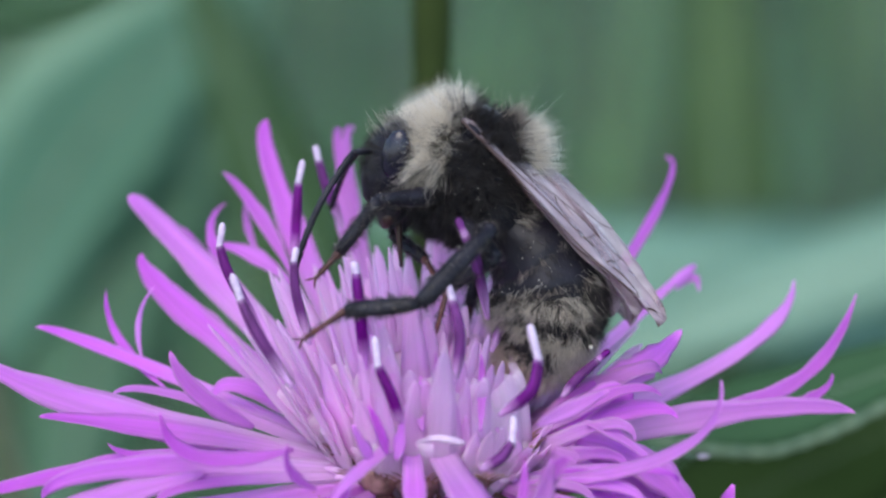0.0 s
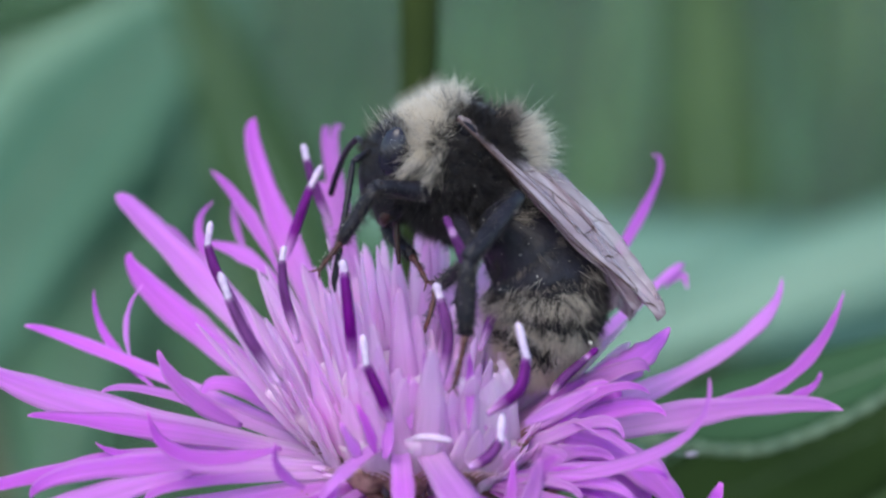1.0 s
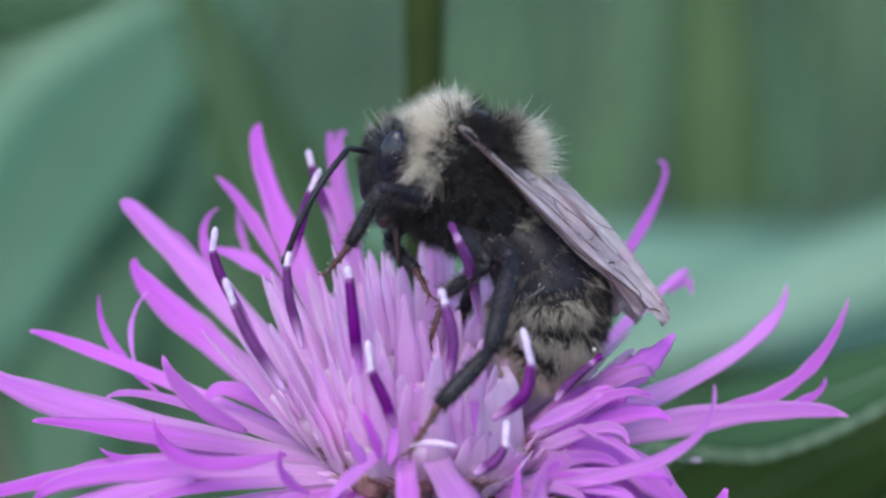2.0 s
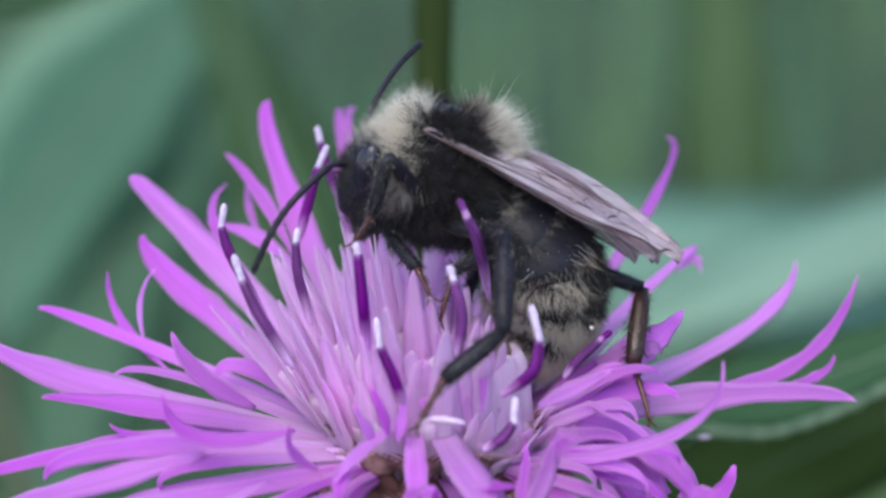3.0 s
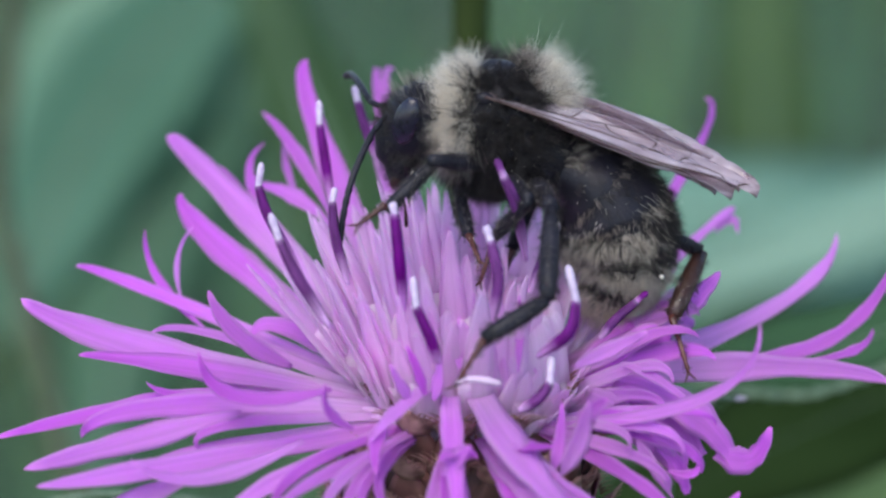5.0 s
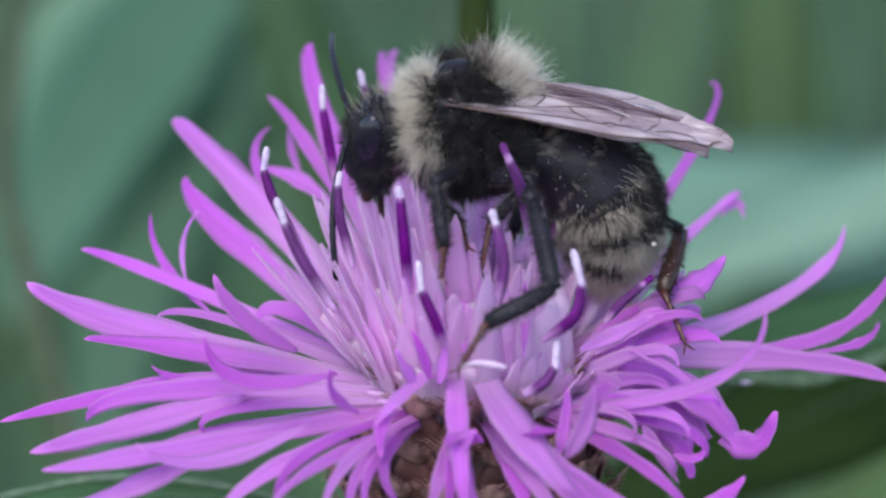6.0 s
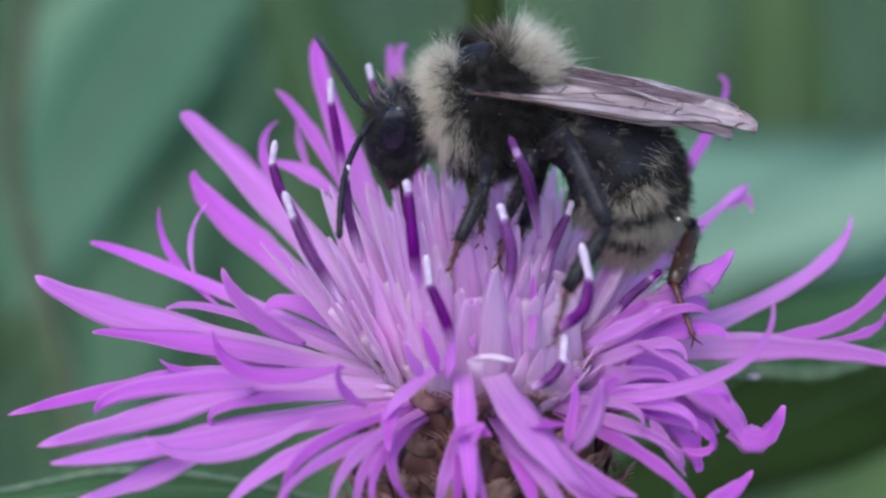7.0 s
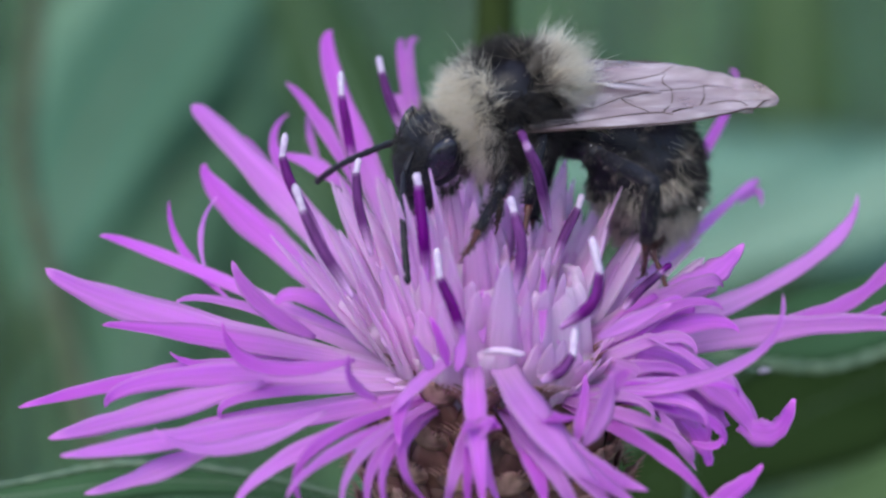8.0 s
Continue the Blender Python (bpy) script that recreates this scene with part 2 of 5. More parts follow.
def blade(path, width, hint, cup=0.25, thick=0.10, u0=0.0, u1=1.0, twist=0.0, start=0.45, peak=0.4, end=0.03, wave=0.0, seed=0, rough=0.0, blunt=0.72):
    """A petal: a cupped, tapering strip with thickness, closed all round."""
    fr = frames(path, hint)
    m = len(fr)
    v, f, u = [], [], []
    for i, (p, t, s, n) in enumerate(fr):
        q = i / (m - 1)
        if q < peak:
            w = start + (1 - start) * math.sin(0.5 * math.pi * q / peak)
        else:
            w = max(end, (1 - (q - peak) / (1 - peak)) ** blunt)
        w *= width / 2 * (1 + rough * (math.sin(q * 13 + seed * 3) + 0.6 * math.sin(q * 29 + seed * 5)))
        a = twist * q
        s2, n2 = s * math.cos(a) + n * math.sin(a), n * math.cos(a) - s * math.sin(a)
        wob = wave * math.sin(q * 9 + seed)
        th = thick * (0.35 + 0.65 * min(1, 2 * w / width + 0.2))
        for c in (-1, -0.5, 0, 0.5, 1):
            v.append(p + s2 * (w * c) + n2 * (cup * w * c * c + wob * c * w))
            u.append((u0 + (u1 - u0) * q, 0.5 + 0.25 * c))
        for c in (0.55, 0, -0.55):
            v.append(p + s2 * (w * c) + n2 * (cup * w * c * c + wob * c * w - th))
            u.append((u0 + (u1 - u0) * q, 0.5 + 0.25 * c))
    for i in range(m - 1):
        for k in range(8):
            f.append((i * 8 + k, i * 8 + (k + 1) % 8, (i + 1) * 8 + (k + 1) % 8, (i + 1) * 8 + k))
    f.append(tuple(range(7, -1, -1)))
    f.append(tuple((m - 1) * 8 + k for k in range(8)))
    return v, f, u


def thing(name, label, category, group="", kind=""):
    return tagged(new(name), label, category, group, kind)


# ---- ground, far meadow ----
def build_ground():
    v, f = [], []
    n = 40
    for i in range(n + 1):
        for j in range(n + 1):
            x, y = ((i / n) * 2 - 1), ((j / n) * 2 - 1)
            x, y = x * abs(x) ** 2 * 900000, y * abs(y) ** 2 * 900000
            v.append((x, y, -520 + 25 * noise.noise(Vector((x / 300, y / 300, 0)))))
    for i in range(n):
        for j in range(n):
            f.append((i * (n + 1) + j, (i + 1) * (n + 1) + j, (i + 1) * (n + 1) + j + 1, i * (n + 1) + j + 1))
    g = noisy(mat("soil", (0.06, 0.08, 0.03), 0.9), 6, (0.018, 0.038, 0.015), (0.036, 0.065, 0.028), bump=0.01, bump_scale=60)
    tagged(mesh_object("ground", v, f, g), "green-brown meadow floor far below the flower", "ground", kind="structure")


def build_grass():
    """Tall meadow grass all round, kept clear of the flower."""
    rng = np.random.default_rng(7)
    n = 20000
    rad, ang = 130 + 5600 * rng.random(n) ** 1.5, rng.uniform(0, TAU, n)
    x, y = rad * np.cos(ang), rad * np.sin(ang) + 60
    h = rng.uniform(170, 330, n)
    face, lean = rng.uniform(0, TAU, n), rng.uniform(20, 150, n)
    w = rng.uniform(2.5, 6.5, n)
    side = np.stack([np.cos(face), np.sin(face), np.zeros(n)], 1)
    out = np.stack([-np.sin(face), np.cos(face), np.zeros(n)], 1)
    root = np.stack([x, y, np.full(n, -525.0)], 1)
    cols = []
    for q, k in ((0, 0.7), (0.35, 1.0), (0.7, 0.7)):
        c = root + out * (lean * q * q)[:, None] + np.array([0, 0, 1]) * (h * q)[:, None]
        cols += [c - side * (w * k / 2)[:, None], c + out * 0.6, c + side * (w * k / 2)[:, None]]
    cols.append(root + out * lean[:, None] + np.array([0, 0, 1]) * (h * 0.97)[:, None])
    v = np.stack(cols, 1).reshape(-1, 3)
    base = []
    for s in (0, 3):
        for k in (0, 1):
            base += [(s + k, s + k + 1, s + k + 4), (s + k, s + k + 4, s + k + 3)]
    base += [(6, 7, 9), (7, 8, 9)]
    f = (np.asarray(base)[None] + 10 * np.arange(n)[:, None, None]).reshape(-1, 3)
    g = mat("grass", (0.05, 0.12, 0.06), 0.6)
    nn, l, p = nodes_of(g)
    geo = nn.new("ShaderNodeNewGeometry")
    r = ramp(nn, [(0.0, (0.050, 0.132, 0.058)), (0.6, (0.077, 0.194, 0.088)), (1.0, (0.13, 0.200, 0.068))])
    l.new(geo.outputs["Random Per Island"], r.inputs[0])
    l.new(r.outputs[0], p.inputs["Base Color"])
    tagged(mesh_object("meadow_grass", v, f, g), "tall blue-green meadow grass, out of focus", "grass", kind="stuff")


def broad_leaf(label, path, width, hint, material, cup=0.12, thick=0.5, rib=0.8, peak=0.45, start=0.2, wave=0.05, twist=0.0, margin=0.0):
    leaf = thing("broad_leaf", label, "leaf", "leaves behind the flower")
    pts = polyline(path, 14)
    v, f, u = blade(pts, width, hint, cup, thick, start=start, peak=peak, wave=wave, twist=twist)
    mesh_object("blade", v, f, material, leaf, uvs=u)
    if margin:
        row = 0 if v[8 * len(pts) // 2 // 8 * 8].z > v[8 * len(pts) // 2 // 8 * 8 + 4].z else 4
        row = row if margin > 0 else 4 - row
        rim = [v[8 * i + row] for i in range(len(pts))]
        w, g, q = tube(rim, [abs(margin) * (0.6 + 0.5 * math.sin(i * 2.3) ** 2) for i in range(len(pts))], 6)
        mesh_object("margin", w, g, MARGIN, leaf, "rough pale margin", uvs=q)
    fr = frames(pts, hint)
    mid = [p + n * (0.25 * rib) for p, t, s, n in fr]
    v, f, u = tube(mid, [rib * (1 - 0.8 * i / len(mid)) for i in range(len(mid))], 8, flat=0.5)
    mesh_object("midrib", v, f, RIB, leaf, "paler raised midrib", uvs=u)
    p = pts[0]
    way = (pts[0] - pts[1]).normalized()
    stalk = polyline([p, p + way * 25 + Vector((0, 0, -8)), Vector((p.x * 1.08, p.y * 1.05 + 20, (p.z - 522) / 2)), Vector((p.x * 1.1, p.y * 1.08 + 25, -522))], 8)
    v, f, u = tube(stalk, [rib * (0.9 + 0.6 * i / len(stalk)) + 0.2 for i in range(len(stalk))], 8)
    mesh_object("leaf_stalk", v, f, STEM, leaf, uvs=u)
    return leaf


def meadow_stem(label, path, r0, r1, material):
    st = thing("plant_stem", label, "stem", "stems behind the flower")
    pts = polyline(path, 10)
    v, f, u = tube(pts, [r0 + (r1 - r0) * i / (len(pts) - 1) + 0.05 * math.sin(i * 1.7) for i in range(len(pts))], 10)
    mesh_object("stalk", v, f, material, st, uvs=u)
    for k in (len(pts) // 3, 2 * len(pts) // 3):
        p = pts[k]
        v, f, u = tube([p + Vector((0, 0, z)) for z in (-0.8, -0.3, 0.3, 0.8)], [r0 * 1.0, r0 * 1.2, r0 * 1.2, r0 * 1.0], 10)
        mesh_object("node", v, f, material, st, uvs=u)
    return st


def build_background():
    meadow_stem("dark olive upright plant stem", [(0.66, 40.84, 35.09), (0.54, 32.52, 9.49), (0.30, 27.90, -4.74), (0.18, 9.41, -61.64), (0.05, -77.81, -343.02)], 1.05, 1.15, STEM)
    meadow_stem("pale brownish-green thin leaning stem", [(-33.43, 105.59, 33.71), (-34.09, 93.39, -3.82), (-34.96, 89.05, -17.17), (-30.58, 83.63, -33.86), (-24.66, 71.70, -70.56), (-23.45, 7.95, -282.97)], 0.7, 1.0, STEM_PALE)
    broad_leaf("broad pale blue-green leaf, out of focus", [(-56.90, 213.08, -72.34), (-53.56, 216.75, -61.04), (-46.88, 221.34, -46.92), (-35.38, 225.92, -32.81), (-18.31, 230.97, -17.28)], 29, (0.45, -0.6, 0.65), LEAF_SOFT, cup=0.15, start=0.03, peak=0.66)
    # these two leaves get their shade from darker green materials
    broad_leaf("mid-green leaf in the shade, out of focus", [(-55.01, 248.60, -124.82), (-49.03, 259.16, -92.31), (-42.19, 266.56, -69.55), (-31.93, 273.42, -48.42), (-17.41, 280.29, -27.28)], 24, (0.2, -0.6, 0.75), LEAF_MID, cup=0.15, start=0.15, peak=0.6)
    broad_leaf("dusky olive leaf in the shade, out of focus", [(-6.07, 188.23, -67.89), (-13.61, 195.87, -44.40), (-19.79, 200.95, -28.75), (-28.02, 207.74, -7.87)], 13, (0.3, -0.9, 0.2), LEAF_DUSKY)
    broad_leaf("pale blue-green leaf, out of focus", [(134.70, 279.07, -95.75), (71.73, 283.24, -82.91), (32.15, 285.33, -76.50), (-9.24, 288.53, -66.66)], 28, (0, -0.7, 0.7), LEAF_PALE)
    broad_leaf("pale blue-green leaf rising aslant, out of focus", [(120.93, 276.44, -55.32), (77.64, 271.62, -70.14), (43.00, 267.88, -81.67), (8.36, 263.86, -94.03)], 16, (0.2, -0.7, 0.7), LEAF_PALE)
    broad_leaf("olive upright leaf, out of focus", [(59.12, 292.60, -135.02), (56.25, 310.32, -80.48), (54.34, 322.13, -44.11), (52.42, 339.86, 10.43)], 17, (-0.3, -0.9, 0.1), LEAF_OLIVE)
    broad_leaf("dark green leaf with a paler edge", [(29.61, 28.46, -3.03), (24.52, 27.72, -5.31), (19.44, 27.18, -6.96), (15.25, 26.93, -7.75), (11.21, 26.83, -8.04)], 4.7, (0.1, -0.75, 0.65), LEAF_DEEP, rib=0.12, thick=0.2, margin=-0.3, wave=0.10, peak=0.6)
    broad_leaf("dark olive leaf below the flower", [(54.58, 60.04, -9.38), (28.60, 56.43, -20.50), (15.61, 54.60, -26.15), (2.62, 52.65, -32.15)], 10.5, (0, -0.6, 0.8), LEAF_SHADED_DARK, rib=0.04)
    broad_leaf("greyish-green leaf low in the distance, out of focus", [(80.15, 128.23, -42.23), (47.76, 123.39, -57.12), (28.87, 120.72, -65.33), (9.98, 117.89, -74.06)], 12, (0, -0.7, 0.7), LEAF_OLIVE, rib=0.1)
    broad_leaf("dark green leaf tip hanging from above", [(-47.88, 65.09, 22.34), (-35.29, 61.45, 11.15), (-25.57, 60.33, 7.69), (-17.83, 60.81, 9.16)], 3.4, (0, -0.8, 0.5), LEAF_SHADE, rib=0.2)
    broad_leaf("narrow green leaf with a rough pale edge", [(-32.03, 6.46, -9.23), (-21.78, 6.80, -8.21), (-17.68, 6.96, -7.70), (-14.09, 7.03, -7.50), (-9.47, 6.90, -7.89), (-2.29, 6.38, -9.48)], 1.7, (0, -0.8, 0.5), LEAF_DEEP, rib=0.08, thick=0.15, margin=0.17, wave=0.15)


def build_dry_stalk():
    st = thing("dry_stalk", "thin pale dry grass stalk beside the flower", "stalk")
    pts = polyline([(12.73, 8.59, -2.70), (12.07, 9.03, -2.95), (11.26, 10.27, -3.99), (9.64, 13.17, -11.23), (9.02, 2.47, -73.29), (7.92, -87.49, -366.34)], 8)
    v, f, u = tube(pts, [0.02] + [0.07 + 0.004 * i for i in range(len(pts) - 1)], 8)
    mesh_object("stalk", v, f, RIB, st, uvs=u)
    v, f, u = tube([pts[0], pts[3], pts[6]], [0.03, 0.12, 0.10], 8)
    mesh_object("sheath", v, f, STIGMA, st, "whitish dry sheath", uvs=u)


build_ground()
build_dry_stalk()
build_grass()
build_background()


# ---- the knapweed ----
knapweed = thing("knapweed_flower", "open purple-pink knapweed flower head on its stem", "flower")


BENDING = []
PUSHED = []


def ray_floret(throat, lobes, hint=(0, -0.78, 0.62), reach=2.6):
    """One outer floret: a pale tube that opens into long pointed lobes. lobes: tip, a point halfway, width, and where it parts from the rest."""
    throat = Vector(throat)
    foot = Vector((throat.x, throat.y, 0)).normalized() * reach + Vector((0, 0, -0.1))
    path = bez(foot, foot.lerp(throat, 0.45) + Vector((0, 0, 0.7)), throat, 10)
    slim = 0.5 if throat.y < -5 else 1.0
    v, f, u = tube(path[:6], [slim * r for r in (0.18, 0.22, 0.25, 0.24, 0.18, 0.06)], 10, 0.0, 0.3, flat=0.75)
    fl = mesh_object("ray_floret", v, f, RAY, knapweed, uvs=u)
    for k, (tip, via, width, *part_at) in enumerate(lobes):
        tip, via = Vector(tip), Vector(via)
        jog = Vector((random.uniform(-0.12, 0.12), random.uniform(-0.12, 0.12), random.uniform(-0.12, 0.12)))
        start = Vector(part_at[0]) if part_at else path[1] + jog * 2
        h = Vector(hint) + Vector((random.uniform(-0.25, 0.25), random.uniform(-0.15, 0.15), random.uniform(-0.25, 0.25)))
        v, f, u = blade(bez(start, 2 * via - (start + tip) / 2, tip, 26), width * 0.9, h, cup=random.uniform(0.12, 0.45), u0=0.36 if len(part_at) == 2 and throat.y < -4.5 else 0.52 if part_at or throat.y < -4.5 else 0.22, twist=random.uniform(-0.3, 0.3),
                        start=part_at[1] if len(part_at) > 1 else 0.25 if part_at else 0.55, peak=random.uniform(0.35, 0.5), wave=0.26 if throat.x > 5 and throat.y < 2 else 0.10, seed=k * 2.1 + tip.x, rough=0.12 if throat.x > 5 else 0.07, blunt=random.uniform(0.5, 0.72) if len(part_at) < 3 else 0.4, end=0.03 if len(part_at) < 3 else part_at[2])
        mesh_object("lobe", v, f, RAY, fl, uvs=u)
    return fl


def build_rays():
    # far side
    ray_floret((-5.54, 7.04, 5.48), [((-7.21, 13.35, 11.96), (-6.46, 10.23, 8.84), 1.35), ((-9.29, 12.62, 9.71), (-7.70, 10.16, 8.60), 0.75, (-5.98, 7.31, 6.31)), ((-8.24, 12.25, 8.57), (-8.08, 10.85, 7.50), 0.4, (-7.27, 8.38, 6.37))])
    ray_floret((-7.29, 5.59, 4.26), [((-13.44, 11.32, 8.95), (-10.46, 8.53, 6.85), 1.6), ((-9.10, 11.22, 8.63), (-9.69, 9.84, 7.65), 0.55, (-8.70, 7.31, 6.31)), ((-11.11, 10.89, 7.62), (-10.22, 9.57, 6.81), 0.8, (-8.21, 6.96, 5.25)),
                                ((-9.64, 9.67, 7.09), (-7.89, 8.57, 6.97), 0.85, (-5.98, 7.19, 5.95))])
    ray_floret((-6.87, 4.11, 2.96), [((-12.64, 8.60, 7.04), (-10.52, 6.35, 4.97), 1.45), ((-11.61, 8.26, 6.02), (-9.94, 6.77, 4.66), 1.0, (-7.60, 4.38, 3.76))])
    ray_floret((-2.90, 8.38, 6.37), [((-3.92, 15.12, 10.95), (-3.68, 12.37, 8.93), 0.75), ((-3.29, 15.16, 11.05), (-3.45, 12.37, 8.93), 0.6), ((-4.24, 12.37, 8.93), (-3.68, 10.85, 7.50), 1.1)])
    ray_floret((7.87, 6.12, 2.66), [((10.94, 13.77, 10.03), (9.85, 10.85, 7.50), 0.62), ((11.89, 10.22, 5.56), (10.19, 8.91, 4.77), 0.6), ((12.14, 9.47, 4.86), (11.89, 10.14, 5.32), 0.5, (11.13, 9.49, 4.94)),
                                 ((10.58, 2.76, 5.26), (9.09, 1.40, 4.31), 1.35, (7.32, 1.24, 3.82))])
    # towards one side
    ray_floret((-7.61, 2.00, 2.93), [((-17.02, 5.70, 4.61), (-12.95, 4.32, 3.60), 0.75), ((-14.01, 6.19, 6.10), (-13.47, 5.54, 4.10), 0.5, (-11.28, 2.98, 2.71)), ((-11.81, 5.28, 6.54), (-12.51, 4.83, 5.15), 0.28, (-12.29, 4.24, 3.35)),
                                ((-9.16, 1.89, 2.59), (-7.49, 2.00, 2.93), 1.0)])
    ray_floret((-6.57, -0.28, 2.36), [((-18.73, 1.47, 4.54), (-13.76, 0.35, 2.71), 1.75), ((-16.20, -0.20, 2.63), (-12.30, -0.34, 2.19), 1.1), ((-10.65, -1.27, 5.80), (-9.57, -1.79, 4.18), 0.95, (-7.33, -1.29, 2.49)), ((-13.34, 1.02, 3.14), (-10.04, 0.95, 2.92), 0.7)])
    ray_floret((-6.47, -2.48, 2.07), [((-19.17, -4.05, 0.48), (-14.94, -3.75, 1.41), 0.9, (-9.80, -2.52, 1.96)), ((-15.53, -4.98, 0.85), (-12.11, -4.60, 2.03), 1.15), ((-13.06, -3.36, 2.62), (-11.88, -3.51, 2.14), 0.5, (-9.72, -3.49, 2.21)),
                                 ((-10.78, -4.86, 4.46), (-9.34, -5.41, 2.77), 0.95, (-5.59, -4.39, 2.67))])
    ray_floret((-6.76, -3.66, 1.67), [((-17.66, -6.29, 0.06), (-14.07, -5.54, 0.76), 1.2, (-9.19, -4.67, 1.81)), ((-10.76, -5.16, 0.31), (-9.41, -4.81, 1.38), 0.6), ((-12.56, -5.29, -0.11), (-10.31, -5.10, 0.49), 0.6)])
    ray_floret((-6.15, -4.77, 1.49), [((-16.86, -8.35, 0.20), (-12.56, -7.23, 0.40), 1.15), ((-16.09, -7.88, -1.61), (-13.45, -7.64, -0.86), 1.0, (-10.89, -6.36, -0.16)), ((-13.22, -8.02, 1.20), (-10.60, -8.27, 0.45), 0.95, (-6.66, -5.95, 1.11))])
    ray_floret((-5.55, -5.82, 1.50), [((-10.05, -8.95, -1.67), (-7.90, -7.88, 0.01), 0.8), ((-7.44, -8.95, -1.67), (-6.89, -8.21, 0.62), 0.6), ((-5.69, -7.13, 3.94), (-5.60, -7.47, 2.90), 0.6, (-4.63, -6.74, 1.91))])
    # nearest, hanging over the involucre
    ray_floret((-4.18, -5.31, 1.46), [((-7.96, -10.69, -0.54), (-6.10, -8.76, 0.56), 0.75), ((-5.91, -9.90, -1.36), (-4.99, -8.25, 0.51), 0.6), ((-4.79, -10.01, -1.67), (-4.49, -8.31, 0.30), 0.6), ((-4.05, -10.01, -1.67), (-4.12, -8.31, 0.30), 0.5), ((-2.46, -8.95, -1.67), (-3.68, -8.28, 0.41), 0.65)])
    ray_floret((-1.15, -6.38, 1.41), [((-1.94, -8.95, -1.67), (-1.41, -8.35, 0.20), 0.75), ((-1.07, -9.09, -2.08), (-1.07, -8.35, 0.20), 0.75), ((0.24, -8.95, -1.67), (-0.54, -8.35, 0.20), 0.7), ((-0.12, -8.80, 2.03), (-0.57, -8.51, 1.32), 0.8, (-1.22, -8.21, 0.62))])
    ray_floret((0.78, -6.34, 1.51), [((1.91, -9.90, -1.36), (1.33, -8.31, 0.30), 1.2), ((5.36, -9.84, -1.15), (2.47, -8.78, 0.50), 1.35), ((3.05, -8.79, 2.07), (1.94, -7.89, 1.61), 0.95), ((3.20, -10.01, -1.67), (1.82, -8.81, 0.40), 1.1)])
    ray_floret((3.13, -5.75, 1.71), [((4.37, -8.26, 3.71), (4.10, -8.24, 2.15), 0.95, (3.36, -8.21, 0.62)), ((3.41, -7.35, 3.27), (3.34, -7.77, 1.96), 0.6, (3.04, -8.21, 0.62)), ((5.15, -8.26, 3.71), (4.53, -7.94, 3.08), 0.8, (4.02, -7.81, 1.86))])
    ray_floret((5.09, -4.84, 1.28), [((8.37, -8.03, -2.08), (6.43, -6.93, -0.28), 0.75), ((10.52, -6.58, -0.83), (9.26, -6.94, -1.96), 0.95, (6.47, -7.46, -3.54)), ((7.70, -6.60, -0.90), (6.47, -6.15, 0.48), 0.65)])
    # broad bases that bend over the rim of the cup
    ray_floret((-1.32, -5.01, 2.38), [((-0.51, -9.94, -1.46), (-0.74, -8.19, 1.31), 1.05, (-0.90, -3.55, 2.5), 0.6), ((0.14, -8.95, 1.58), (-0.24, -8.41, 1.63), 0.8, (-0.67, -8.01, 1.24)), ((-1.33, -8.97, 1.52), (-1.00, -8.53, 1.57), 0.7, (-0.63, -7.91, 1.55))])
    ray_floret((0.25, -5.01, 2.38), [((4.79, -10.46, -1.46), (1.88, -8.62, 1.30), 1.75, (0.10, -3.55, 2.5), 0.5), ((5.79, -9.67, -0.64), (3.21, -9.12, 0.41), 1.2, (1.51, -7.84, 1.76))])
    ray_floret((-1.99, -5.53, 2.39), [((-3.99, -7.84, 1.76), (-3.04, -7.03, 2.63), 0.85, (-1.40, -3.6, 2.7), 0.7), ((-3.72, -8.67, 0.81), (-3.73, -7.81, 1.86), 0.8, (-3.08, -7.04, 2.61))])
    # short narrow lobes before the disc
    ray_floret((-1.94, -5.45, 2.64), [((-2.60, -5.73, 5.01), (-2.16, -5.84, 4.04), 0.5, (-1.88, -5.40, 2.81)), ((-3.22, -5.96, 4.30), (-2.87, -6.01, 3.51), 0.6, (-2.39, -5.48, 2.55)), ((-1.32, -5.28, 4.78), (-1.32, -5.62, 3.72), 0.7, (-1.54, -5.46, 2.60))])
    ray_floret((-0.47, -5.26, 3.23), [((-0.52, -4.43, 5.77), (-0.56, -4.78, 4.71), 0.45, (-0.47, -5.12, 3.66)), ((0.07, -3.67, 6.50), (0.07, -4.10, 5.18), 0.4, (-0.07, -5.05, 3.87))])
    ray_floret((1.91, -5.26, 3.23), [((1.86, -3.71, 6.38), (1.90, -4.10, 5.18), 0.45, (1.80, -5.12, 3.66)), ((6.92, -4.63, 5.18), (5.58, -4.83, 4.55), 0.8, (4.02, -5.05, 3.87))])
    # towards the other side
    ray_floret((4.87, -4.74, 1.60), [((11.04, -6.41, 6.16), (9.04, -6.39, 3.00), 0.85), ((9.14, -5.43, -0.54), (7.45, -5.00, 0.78), 0.9), ((8.30, -6.12, 0.59), (6.74, -5.31, 1.46), 0.6)])
    ray_floret((5.41, -1.51, 1.83), [((10.73, -3.47, -0.99), (8.78, -2.80, 1.09), 1.75, (5.9, -1.6, 1.9), 0.5, 0.42), ((12.02, -3.93, 0.84), (11.30, -3.83, -0.62), 1.25, (10.0, -3.30, -0.45), 0.7, 0.2), ((7.77, -3.74, 1.45), (6.49, -2.59, 1.74), 0.8)])
